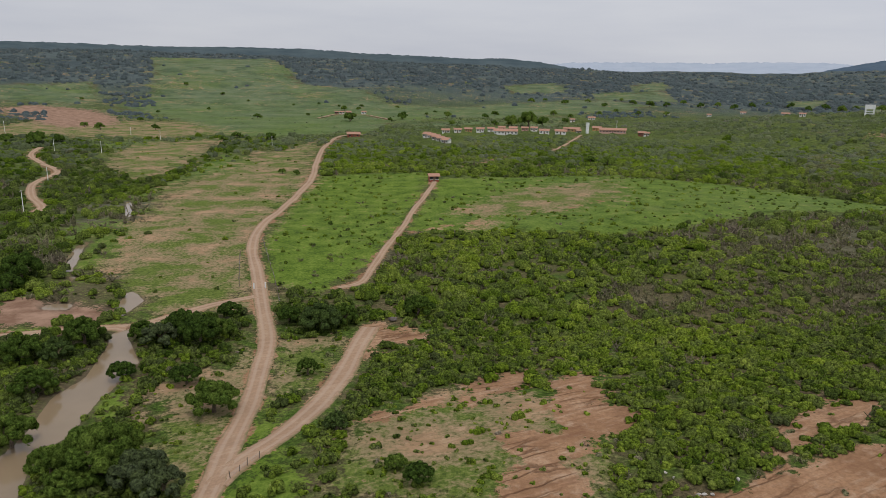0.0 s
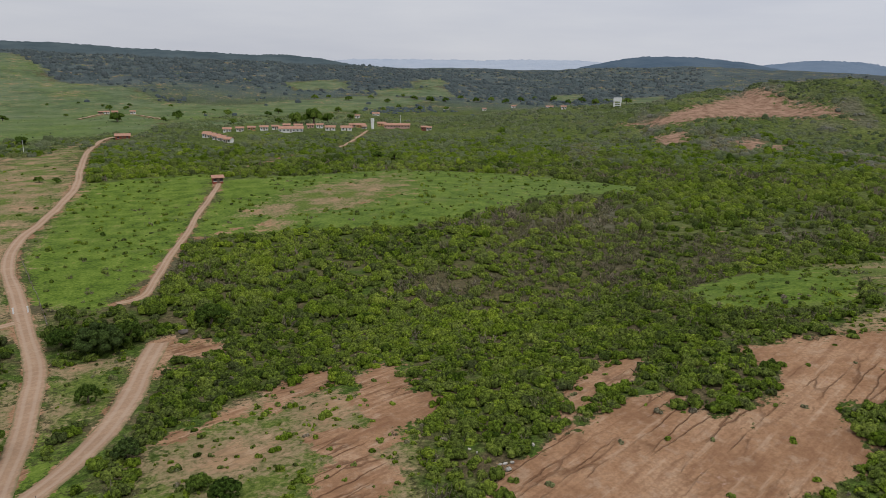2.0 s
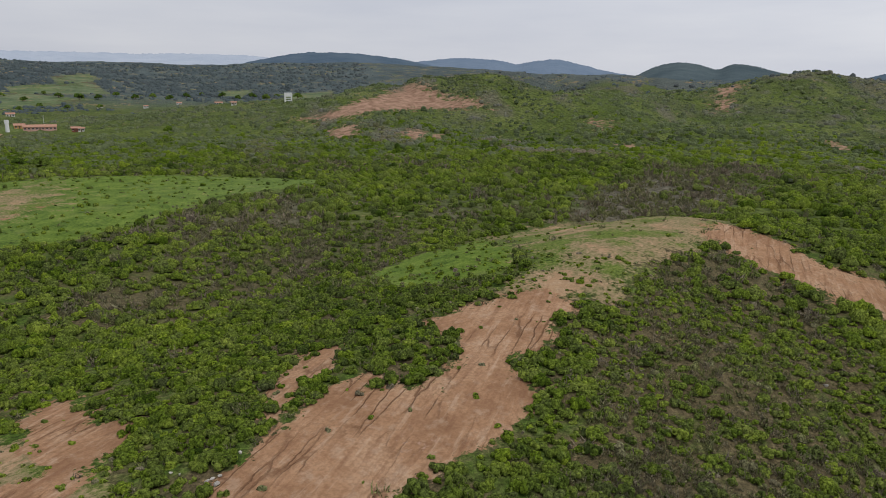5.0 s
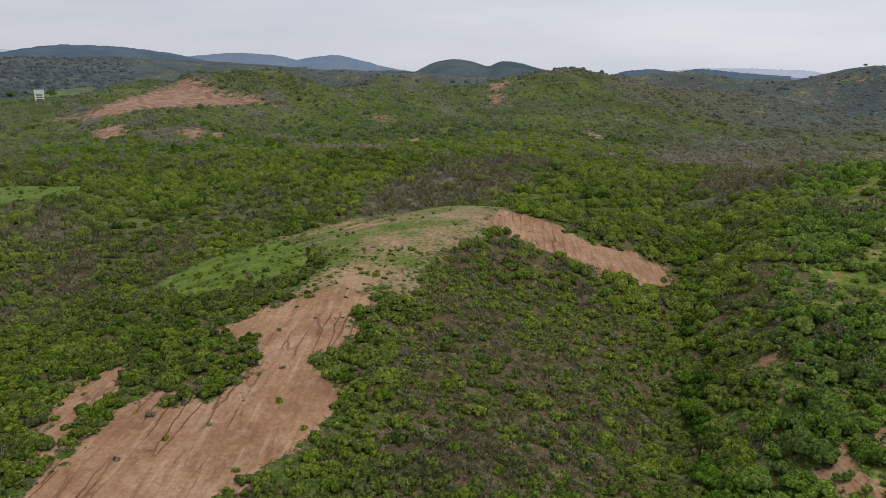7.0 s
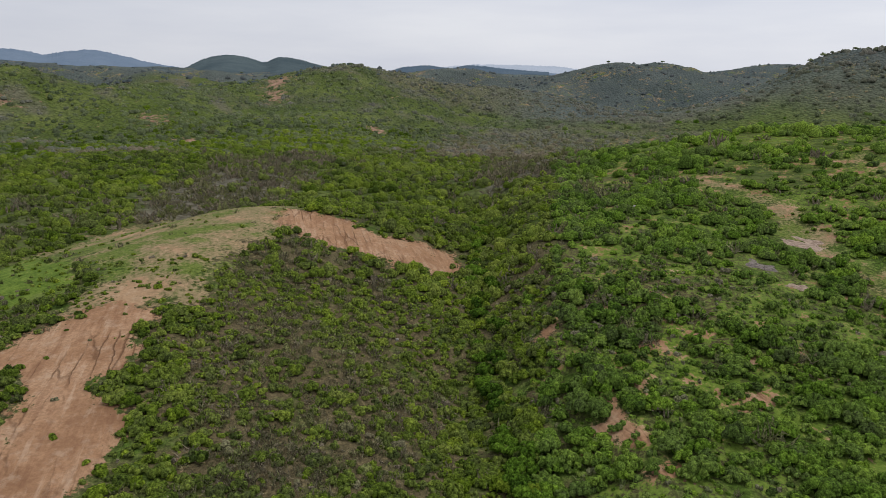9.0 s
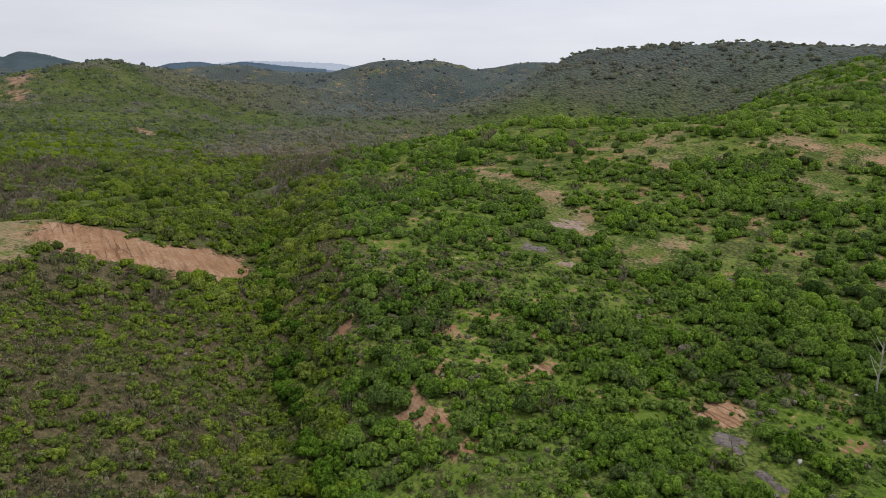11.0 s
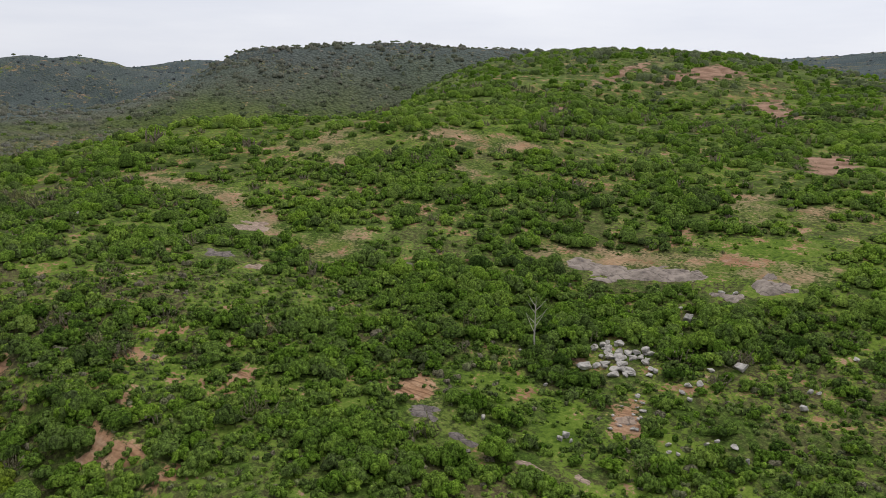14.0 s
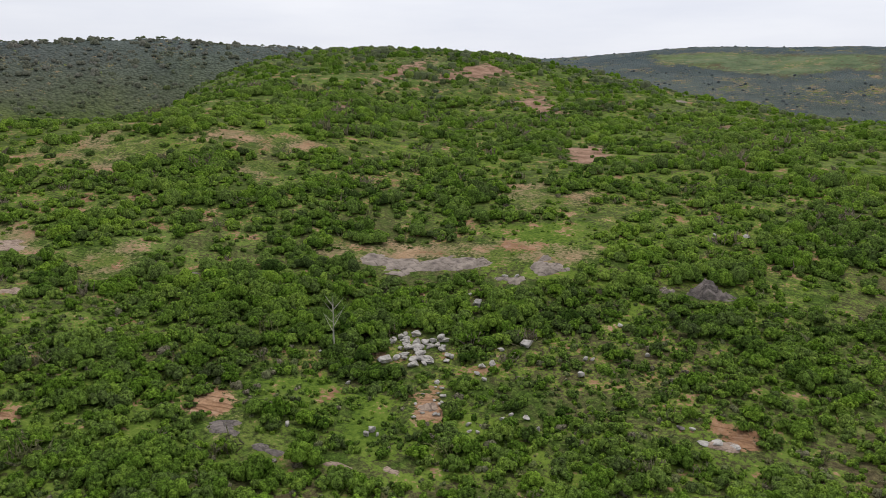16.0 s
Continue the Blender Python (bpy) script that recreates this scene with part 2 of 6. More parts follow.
patch("half", (-337, 521), (-342, 589), (-243, 624), (-149, 508), (-177, 453), (-291, 449))
patch("grass", (98, 1234), (202, 1341), (192, 1195), (105, 1138))
patch("grass", (622, 1291), (723, 1360), (570, 1093), (535, 1099))
patch("grass", (146, 1259), (217, 1294), (199, 1191), (141, 1155))
patch("wood", (-295, 450), (-286, 492), (-186, 386), (-118.9, 265.1), (-102.6, 215.4), (-101.1, 178.4), (-109.8, 162))
patch("wood", (-106.9, 235.2), (-107.6, 290.5), (-122, 424), (-156, 561), (-179, 578), (-135.1, 367), (-122.1, 280.3), (-111.9, 240))
patch("wood", (-106.6, 157), (-92, 152.1), (-88.1, 158), (-81.1, 143.6), (-78.2, 127.9), (-87.4, 127.2))
patch("wood", (-70, 100.2), (-56.3, 103.8), (-51.5, 100.9), (-48.8, 88.7), (-49.9, 78.6), (-50.1, 69.2))
patch("wood", (-48, 104), (-45.2, 109.6), (-34.2, 113.8), (-29.2, 103.2), (-29.4, 94), (-35.9, 91.7), (-36.2, 86.1), (-39, 82.3), (-37, 69.1), (-37.4, 57.7), (-24.5, 56.1), (-32.4, 69.8), (-35.4, 77.5))
patch("wood", (-468, 965), (-413, 1009), (-332, 816), (-364, 766))
patch("wood", (-469, 721), (-386, 690), (-303, 521), (-338, 516))
patch("wood", (-33.5, 126.5), (-25.3, 134.4), (-15.4, 127.4), (-9, 114.6), (-14.9, 107.4), (-25.6, 106.1))
patch("wood", (-415, 854), (-453, 983), (-419, 1014), (-361, 879), (-351, 792))
patch("wood", (-441, 704), (-401, 702), (-337, 597), (-296, 505), (-310, 492))
patch("wood", (-733, 1187), (-633, 1537), (-459, 1113), (-519, 1032), (-622, 1002))
patch("red", (187.1, -259.3), (184.0, -276.7), (153.7, -249.3), (168.8, -246.7))
patch("red", (227.6, -249.3), (235.1, -270.2), (237.4, -303.3), (216.5, -297.0), (219.7, -268.8))
patch("red", (240.1, -220.3), (255.9, -255.7), (256.0, -282.5), (247.2, -256.9))
patch("red", (185.1, -152.9), (194.8, -172.6), (182.3, -160.6))
patch("red", (112.8, -182.8), (110.8, -201.6), (92.0, -171.9), (97.0, -163.4))
patch("red", (96.8, -251.2), (99.4, -288.7), (88.8, -254.8))
patch("red", (62.3, -177.3), (63.1, -197.3), (56.4, -178.4))
patch("red", (-80.8, 118.4), (-73.6, 120), (-59.4, 115.8), (-55.8, 110.3), (-65.5, 105.9), (-72, 104.7))
patch("red", (-473, 737), (-451, 781), (-370, 748), (-303, 664), (-263, 565), (-289, 526), (-342, 589))
patch("red", (401, 462), (396, 437), (390, 381), (390, 370), (365, 400), (329, 407), (293, 403), (277, 435), (268, 449), (298, 434), (351, 446), (398, 476))
patch("red", (263, 396), (275, 379), (260, 356), (248, 358))
patch("red", (273, 330), (291, 340), (297, 332), (264, 304))
patch("red", (644, 315), (664, 303), (620, 287), (602, 293))
patch("red", (588, 286), (588, 276), (559, 264), (558, 271))
patch("red", (428, 141), (447, 147), (441, 134), (426, 130))
patch("red", (353, 228), (365, 222), (330, 204), (328, 210))
patch("red", (408, 289), (403, 269), (390, 268))
patch("red", (298, 328), (301, 324), (279, 302), (279, 308))
patch("grass", (-49.9, 277.9), (-9.7, 292), (-5.1, 263.4), (-9.5, 209.7), (-12.2, 175.1), (-17.2, 143.2), (-23.8, 126.4), (-34.4, 134.5), (-44.6, 168.1), (-48.5, 223.1))
patch("grass", (-2.9, 267.1), (29.2, 271), (66.5, 275.9), (109.5, 261), (138.5, 213.1), (125.9, 201.2), (100.1, 201.3), (70.9, 183.9), (51.7, 175), (36.5, 175.5), (19.1, 179.4), (1.7, 179.9), (-9.6, 181.3), (-6.1, 221.8))
patch("grass", (71.1, 98.3), (100.9, 109.7), (123.9, 115), (95, 82.2), (79.8, 70.9), (73.1, 76.3), (69.3, 84.4))
patch("grass", (-618, 1518), (-392, 1620), (-224, 1145), (-115, 1050), (-73, 937), (24, 936), (190, 1085), (314, 1013), (111, 812), (-49, 696), (-55, 544), (-117, 476), (-157, 480), (-280, 707), (-365, 782), (-407, 993))
patch("grass", (-591, 927), (-510, 1046), (-457, 950), (-401, 805), (-521, 813))
patch("grass", (61.0, -52.9), (57.5, -55.5), (49.7, -49.9), (50.4, -45.5), (56, -45.3))
patch("grass", (73.1, -44), (66.0, -53.3), (60.0, -52.1), (60, -45.1), (65.6, -42.4))
patch("grass", (86.5, -106.9), (70.7, -123.2), (61.9, -121.8), (66.2, -106.9), (79.1, -102.7))
patch("grass", (638, -1332), (458, -1370), (254, -1392), (221, -1231), (273, -1259), (334, -1161), (444, -1203), (557, -1233))
patch("grass", (236, 1189), (395, 1279), (360, 1105), (226, 1053))
patch("grass", (349, 1357), (447, 1466), (395, 1279), (330, 1247))
patch("grass", (710, 1241), (887, 1301), (337, 477), (621, 1046))
patch("water", (-41.4, 55.6), (-47.2, 64.7), (-47.3, 71.8), (-49.5, 81.6), (-48.3, 87.8), (-50.6, 99.2), (-52.7, 104), (-50.1, 108), (-48.3, 101.7), (-43.4, 93.4), (-42.8, 86.7), (-43, 80), (-42.2, 73), (-43.2, 66.8), (-41.5, 61.8), (-39.1, 55.3))
patch("water", (-71.3, 116.8), (-69, 118.6), (-65.6, 118.6), (-65, 115.3), (-68.7, 114.4))
patch("water", (-60, 117.5), (-57.5, 116.1), (-59, 124.2), (-58, 125.7), (-54, 120.9), (-54.2, 112.3), (-56.2, 112.1))
patch("water", (-76.2, 133.3), (-75.7, 137.8), (-74, 136.2), (-74.1, 130.8))
patch("water", (-83.4, 149.3), (-87.1, 161.1), (-86.8, 169.7), (-83.9, 158.8), (-77.3, 140.2), (-79.4, 140))
patch("water", (-92.5, 198.4), (-102.6, 223.4), (-97.2, 216.3), (-88.9, 194.7))
# kinds of brush: leafless, thin, tall and dense, bright green
patch("dry", (171.4, 124.8), (261.1, 134.8), (280, 123), (267.5, 98.0), (223.7, 99.8), (163.3, 90.7), (143.9, 94.3), (152.8, 107.4))
patch("sparse", (94.6, 54.1), (97.7, 46.6), (98.7, 26.1), (91.8, 18.8), (77.7, 15.3), (59.2, 14.6), (48.0, 25.0), (43.5, 30.3), (55.7, 36.7), (66.2, 43.0), (78.7, 48.5))
patch("sparse", (49.3, 120.1), (82.0, 145.9), (106.5, 149.5), (168.1, 164.3), (164.1, 141.2), (119.3, 124.7), (87.1, 114.0), (56.7, 99.7), (46.2, 102.9))
patch("dry", (315, 58), (392, 27), (476, -16), (444, -30), (227.8, 6.6), (217.6, 22.0), (215.3, 28.8))
patch("dry", (216.6, 135.0), (262.2, 113.8), (188.5, 85.6), (168.8, 103.4))
patch("dry", (723, 234), (991, 64), (537, -93), (494, -35), (556, 44), (644, 134), (594, 173))
patch("dry", (379, 94), (495, 82), (502, 15), (463, -23), (381, 12), (310, 38), (307, 66), (337, 84))
patch("sparse", (23.4, 127.7), (60.8, 140.5), (91.8, 141.3), (75.1, 113.6), (49.3, 111.6), (26.2, 115.0))
patch("lush", (207.9, 45.2), (207.3, 27.7), (174.2, 21.8), (133.1, 9.9), (110.0, 16.4), (94.6, 11.6), (80.6, 6.2), (69.0, 2.1), (57.2, -0.0), (55.9, 7.1), (65.6, 9.6), (79.7, 13.9), (91.7, 17.6), (107.3, 19.2), (118.2, 24.8), (133.3, 23.3), (168.7, 26.7))
patch("lush", (113.5, -34.9), (96.3, -54.1), (94.4, -76.0), (72.5, -87.4), (52.5, -96.8), (35.7, -105.8), (27.9, -96.8), (44.8, -84.1), (60.3, -73.4), (79.1, -51.4), (95.1, -49.3))
patch("lush", (-5.4, 121.5), (20.0, 106.8), (26.2, 115.0), (12.7, 128.3), (1.9, 135.7), (-8.9, 127.7))
# the first two also paint the light on hill faces into the leaf tint
patch("fresh", (406, 338), (440, 312), (433, 256), (316, 206), (282, 238))
patch("fresh", (297, 185), (443, 198), (516, 186), (458, 134), (362, 88), (327, 107), (309, 145))
patch("fresh", (220.0, 9.8), (221.9, -24.6), (474, -122), (466, -208), (181.7, -82.0), (190.2, -49.8), (181.0, -6.6))
patch("fresh", (44.5, 109.6), (51.3, 82.3), (47.8, 69.0), (38.8, 69.7), (31.1, 59.8), (23.6, 62.2))
patch("fresh", (70.8, 51.9), (62.6, 42.6), (52.2, 40.8), (38.7, 38.9), (41.0, 35.1), (51.4, 35.9), (62.7, 40.7), (71.9, 50.4))
patch("fresh", (215.2, -70.1), (461, -227), (161.6, -120.2), (132.6, -148.9), (135.4, -117.5), (163.6, -87.4))
road_line("dirt_road", 2.9, (-21.5, 52.1), (-21.6, 57.6), (-22.6, 67.7), (-23.6, 78.9), (-25.5, 92), (-27.4, 103.4), (-32.4, 119.7), (-39.3, 142.4), (-45.5, 161.9), (-49.7, 185.1), (-50, 213.6), (-50.5, 252), (-52.6, 280.2), (-58.9, 321.7), (-69, 406), (-72, 482), (-57, 503))
road_line("side_track", 3.2, (-21.5, 59.5), (-20.1, 64.2), (-17.3, 69.5), (-15, 77.4), (-13.7, 87.2), (-12.9, 98.7), (-11.8, 108.6))
road_line("house_track", 1.9, (-20.4, 130.5), (-16.3, 134.9), (-15.1, 148.1), (-13.2, 169.3), (-10.7, 186.8), (-9.3, 205.3), (-4.2, 250.5), (-3.8, 263.2))
road_line("field_track", 1.6, (-10.6, 177.4), (-0.7, 184.4), (10.3, 191.2))
road_line("ford_track", 2.4, (-69.6, 100.9), (-59.4, 104.5), (-49.7, 107.1), (-46, 111.7), (-40.8, 119.2), (-34.6, 124.6))
road_line("winding_track", 3.0, (-119.6, 197.4), (-122.3, 209.2), (-138.4, 231.5), (-150.1, 254.2), (-158.7, 285.7), (-181, 313.6), (-205, 347), (-219, 380))
road_line("village_track", 2.2, (56.3, 392.3), (76, 445), (103, 531))
road_line("mound_track", 1.7, (-1.5, 291.1), (16.7, 325.8), (31.9, 365.2))
road_line("farm_track", 2.8, (-125, 691), (-115, 768), (-84, 763), (-54, 689))
road_line("straw_track", 1.2, (36.1, 204.6), (54.2, 221.4))


def inside(x, y, outline):
    """Signed distance to an outline, positive inside."""
    pts = list(outline)
    best, odd = np.full(x.shape, 1e9), np.zeros(x.shape, bool)
    for (ax, ay), (bx, by) in zip(pts, pts[1:] + pts[:1]):
        dx, dy = bx - ax, by - ay
        u = np.clip(((x - ax) * dx + (y - ay) * dy) / (dx * dx + dy * dy + 1e-9), 0, 1)
        best = np.minimum(best, np.hypot(x - ax - u * dx, y - ay - u * dy))
        odd ^= ((ay > y) != (by > y)) & (x < (bx - ax) * (y - ay) / (by - ay + 1e-12) + ax)
    return np.where(odd, best, -best)


def cover(x, y):
    """How far each place lies inside the patches of each kind, in metres (negative outside, -30 at most)."""
    out = {}
    for kind, patches in PATCHES.items():
        sd = np.full(x.shape, -30.0)
        for outline in patches:
            px, py = [p[0] for p in outline], [p[1] for p in outline]
            near = (x > min(px) - 30) & (x < max(px) + 30) & (y > min(py) - 30) & (y < max(py) + 30)
            if near.any():
                sd[near] = np.maximum(sd[near], inside(x[near], y[near], outline))
        out[kind] = sd
    sd = np.full(x.shape, -30.0)
    for width, line in ROADS.values():
        px, py = [p[0] for p in line], [p[1] for p in line]
        near = (x > min(px) - 30) & (x < max(px) + 30) & (y > min(py) - 30) & (y < max(py) + 30)
        if near.any():
            d, _ = along(x[near], y[near], [(*p, 0) for p in line])
            sd[near] = np.maximum(sd[near], width / 2 - d)
    out["road"] = sd
    return out


WATER_LEVEL = []
for outline in PATCHES["water"]:
    px, py = np.array([p[0] for p in outline]), np.array([p[1] for p in outline])
    WATER_LEVEL.append(float(np.mean(height(px, py))) - 0.25)


def ground_z(x, y):
    """Height of the ground with the beds of river and pools sunk into it."""
    z = height(x, y)
    for outline, level in zip(PATCHES["water"], WATER_LEVEL):
        px, py = [p[0] for p in outline], [p[1] for p in outline]
        near = (x > min(px) - 8) & (x < max(px) + 8) & (y > min(py) - 8) & (y < max(py) + 8)
        if near.any():
            sd = inside(x[near], y[near], outline)
            bed = level - 0.35 * np.clip(sd, -0.2, 3) + np.where(sd < 0, -sd * 0.35, 0)
            u = soft(sd, -5, 0.5)
            z[near] = z[near] * (1 - u) + np.where(sd > -0.5, np.minimum(bed, z[near]), np.minimum(z[near], bed + 1.0)) * u
    return z


def dryness_or_haze(x, y, c):
    """Greyness of the brush: 0 leafy, 1 bare twigs; far off it also stands in for haze."""
    r, b = np.hypot(x, y), np.degrees(np.arctan2(x, y))
    v = 0.5 + 0.5 * wobble(x, y, 70, 7) + 0.3 * wobble(x, y, 22, 8)
    dry = 0.75 * soft(v, 0.62, 0.95) * soft(r, 80, 150) * (1 - 0.8 * soft(b, 88, 98) * (1 - soft(r, 380, 480)))
    dry = dry * (1 - soft(r, 230, 300) * (1 - soft(b, 22, 34)))
    rag = 0.045 * r * (wobble(x, y, 30, 71) + 0.6 * wobble(x, y, 11, 72))
    dry = np.maximum(dry, (0.95 - 0.3 * soft(r, 300, 420)) * soft(c["dry"] + rag, -0.03 * r, 0.03 * r))
    dry = np.maximum(dry, soft(c["sparse"] + rag, -4, 4) * (0.32 + 0.35 * wobble(x, y, 17, 73)))
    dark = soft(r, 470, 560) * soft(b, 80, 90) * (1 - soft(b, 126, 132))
    # land past 800 m greyed like leafless brush: haze put into the colour
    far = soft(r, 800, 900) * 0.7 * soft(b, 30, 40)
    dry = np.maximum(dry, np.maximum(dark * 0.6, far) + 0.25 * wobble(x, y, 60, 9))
    return np.clip(dry * (1 - 0.9 * soft(c["lush"], -1, 2)) * (1 - 0.85 * soft(c["fresh"] + 0.5 * rag, -3, 3)), 0, 1)


# ---- materials ----
class Nodes:
    """A node material under construction."""

    def __init__(self, name):
        self.mat = bpy.data.materials.new(name)
        self.mat.use_nodes = True
        self.tree = self.mat.node_tree
        self.bsdf = self.tree.nodes["Principled BSDF"]

    def put(self, socket, value):
        if isinstance(value, bpy.types.NodeSocket):
            self.tree.links.new(value, socket)
        elif value is not None:
            socket.default_value = (*value, 1) if isinstance(value, tuple) and len(value) == 3 and socket.type == "RGBA" else value

    def node(self, kind, **values):
        n = self.tree.nodes.new(kind)
        for key, value in values.items():
            self.put(n.inputs[key.replace("_", " ")], value)
        return n

    def noise(self, scale, detail=4.0, rough=0.55, vector=None):
        n = self.node("ShaderNodeTexNoise", Scale=scale, Detail=detail, Roughness=rough)
        self.put(n.inputs["Vector"], vector if vector is not None else self.place())
        return n.outputs[0]

    def cells(self, scale, vector=None, feature="F1"):
        n = self.node("ShaderNodeTexVoronoi", Scale=scale)
        n.feature = feature
        self.put(n.inputs["Vector"], vector if vector is not None else self.place())
        return n.outputs["Distance"]

    def place(self):
        return self.node("ShaderNodeNewGeometry").outputs["Position"]

    def stretched(self, sx, sy, sz, turn=0.0):
        n = self.node("ShaderNodeMapping")
        n.inputs["Rotation"].default_value = (0, 0, radians(turn))
        n.vector_type = "TEXTURE"
        n.inputs["Scale"].default_value = (1 / sx, 1 / sy, 1 / sz)
        self.put(n.inputs["Vector"], self.place())
        return n.outputs[0]

    def math(self, op, a, b=None, c=None):
        n = self.tree.nodes.new("ShaderNodeMath")
        n.operation = op
        for i, v in enumerate((a, b, c)):
            self.put(n.inputs[i], v)
        return n.outputs[0]

    def step(self, value, lo, hi):
        n = self.node("ShaderNodeMapRange", Value=value, From_Min=lo, From_Max=hi)
        n.interpolation_type = "SMOOTHSTEP"
        return n.outputs[0]

    def ramp(self, value, *stops):
        n = self.tree.nodes.new("ShaderNodeValToRGB")
        el = n.color_ramp.elements
        while len(el) < len(stops):
            el.new(0.5)
        for e, (p, c) in zip(el, stops):
            e.position, e.color = p, (*c, 1)
        self.put(n.inputs[0], value)
        return n.outputs[0]

    def mix(self, fac, a, b, blend="MIX"):
        n = self.tree.nodes.new("ShaderNodeMix")
        n.data_type, n.blend_type = "RGBA", blend
        self.put(n.inputs[0], fac)
        self.put(n.inputs[6], a)
        self.put(n.inputs[7], b)
        return n.outputs[2]

    def attr(self, name):
        n = self.tree.nodes.new("ShaderNodeAttribute")
        n.attribute_name = name
        return n.outputs["Fac"]

    def bump(self, height_socket, distance=0.1, strength=1.0, normal=None):
        n = self.node("ShaderNodeBump", Height=height_socket, Strength=strength, Distance=distance)
        if normal is not None:
            self.put(n.inputs["Normal"], normal)
        return n.outputs[0]

    def done(self, colour, rough=0.85, normal=None, spec=0.25, metal=0.0):
        self.put(self.bsdf.inputs["Base Color"], colour)
        self.put(self.bsdf.inputs["Roughness"], rough)
        self.put(self.bsdf.inputs["Specular IOR Level"], spec)
        self.put(self.bsdf.inputs["Metallic"], metal)
        if normal is not None:
            self.put(self.bsdf.inputs["Normal"], normal)
        return self.mat


def soil_colour(m):
    """Tan to pink bare earth with stains, pale crust and darker rills."""
    base = m.ramp(m.noise(0.12, 6, 0.6), (0.3, (0.225, 0.122, 0.066)), (0.5, (0.33, 0.192, 0.108)), (0.7, (0.42, 0.272, 0.168)))
    fine = m.noise(2.2, 8, 0.7)
    base = m.mix(m.step(fine, 0.38, 0.62), m.mix(0.5, base, (0.17, 0.09, 0.05)), base)
    base = m.mix(m.math("MULTIPLY", m.step(m.noise(0.6, 5, 0.7), 0.5, 0.68), 0.35), base, (0.46, 0.35, 0.25))
    streak = m.noise(1.0, 7, 0.65, m.stretched(0.13, 1.1, 0.3, 27))
    base = m.mix(m.math("MULTIPLY", m.math("SUBTRACT", 1.0, m.step(streak, 0.34, 0.5)), 0.45), base, (0.17, 0.085, 0.048))
    base = m.mix(m.math("MULTIPLY", m.step(streak, 0.54, 0.68), 0.4), base, (0.47, 0.34, 0.235))
    return base, fine


def make_ground():
    m = Nodes("ground_cover")
    soil, fine = soil_colour(m)
    red = m.mix(m.step(m.noise(0.2, 7, 0.65), 0.35, 0.65), (0.185, 0.108, 0.070), (0.33, 0.212, 0.148))
    # rills washed into the bare slopes
    rill = m.cells(1.0, m.mix(0.6, m.stretched(0.07, 0.62, 0.05, 27), m.node("ShaderNodeTexNoise", Scale=0.35, Detail=6.0, Roughness=0.6, Vector=m.place()).outputs[1], "ADD"), "DISTANCE_TO_EDGE")
    rill_mask = m.math("SUBTRACT", 1.0, m.step(rill, 0.0, 0.075))
    rill_mask = m.math("MULTIPLY", rill_mask, m.step(m.noise(0.09, 4), 0.42, 0.6))
    soil = m.mix(m.math("MULTIPLY", rill_mask, 0.7), soil, (0.12, 0.06, 0.032))
    # low plants, litter and grass
    big, mid, small = m.noise(0.03, 4), m.noise(0.22, 5), m.noise(1.6, 7, 0.7)
    herb = m.ramp(m.math("ADD", m.math("MULTIPLY", small, 0.7), m.math("MULTIPLY", mid, 0.3)), (0.34, (0.030, 0.048, 0.010)), (0.48, (0.060, 0.098, 0.016)), (0.64, (0.11, 0.165, 0.028)))
    litter = m.ramp(small, (0.3, (0.052, 0.044, 0.022)), (0.7, (0.145, 0.115, 0.062)))
    scrub = m.mix(m.step(m.math("ADD", m.math("MULTIPLY", m.attr("dry"), 0.45), m.math("ADD", mid, m.math("MULTIPLY", big, 0.5))), 0.60, 0.84), herb, litter)
    grass = m.ramp(m.math("ADD", m.math("MULTIPLY", small, 0.6), m.math("MULTIPLY", mid, 0.4)), (0.36, (0.030, 0.060, 0.010)), (0.48, (0.086, 0.136, 0.017)), (0.60, (0.158, 0.215, 0.036)))
    grass = m.mix(m.math("MULTIPLY", m.step(m.noise(0.09, 6, 0.65), 0.54, 0.74), 0.32), grass, (0.20, 0.18, 0.085))
    # grass shifts to a duller, greyer green by an amount set per corner
    grass = m.mix(m.math("MULTIPLY", m.step(m.noise(0.012, 6, 0.65), 0.1, 0.55), m.attr("straw")), grass, m.ramp(m.noise(0.03, 7, 0.72), (0.4, (0.066, 0.094, 0.050)), (0.5, (0.096, 0.130, 0.066)), (0.6, (0.135, 0.160, 0.088))))
    tiny = m.noise(5.0, 6, 0.75)
    scrub = m.mix(1.0, scrub, m.ramp(m.math("ADD", m.math("MULTIPLY", tiny, 0.6), m.math("MULTIPLY", small, 0.4)), (0.36, (0.4, 0.4, 0.4)), (0.5, (0.95, 0.95, 0.95)), (0.64, (1.6, 1.6, 1.6))), "MULTIPLY")
    # canopy far off: crowns close together, the shade in their gaps painted dark
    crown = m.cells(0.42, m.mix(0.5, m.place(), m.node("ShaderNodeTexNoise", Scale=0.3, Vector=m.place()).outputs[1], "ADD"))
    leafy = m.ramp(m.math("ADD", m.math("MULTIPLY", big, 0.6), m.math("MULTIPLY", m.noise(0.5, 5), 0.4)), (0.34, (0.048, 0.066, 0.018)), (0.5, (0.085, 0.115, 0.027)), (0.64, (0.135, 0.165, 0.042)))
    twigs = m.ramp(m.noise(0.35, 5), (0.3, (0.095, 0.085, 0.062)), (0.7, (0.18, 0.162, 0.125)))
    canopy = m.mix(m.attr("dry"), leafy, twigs)
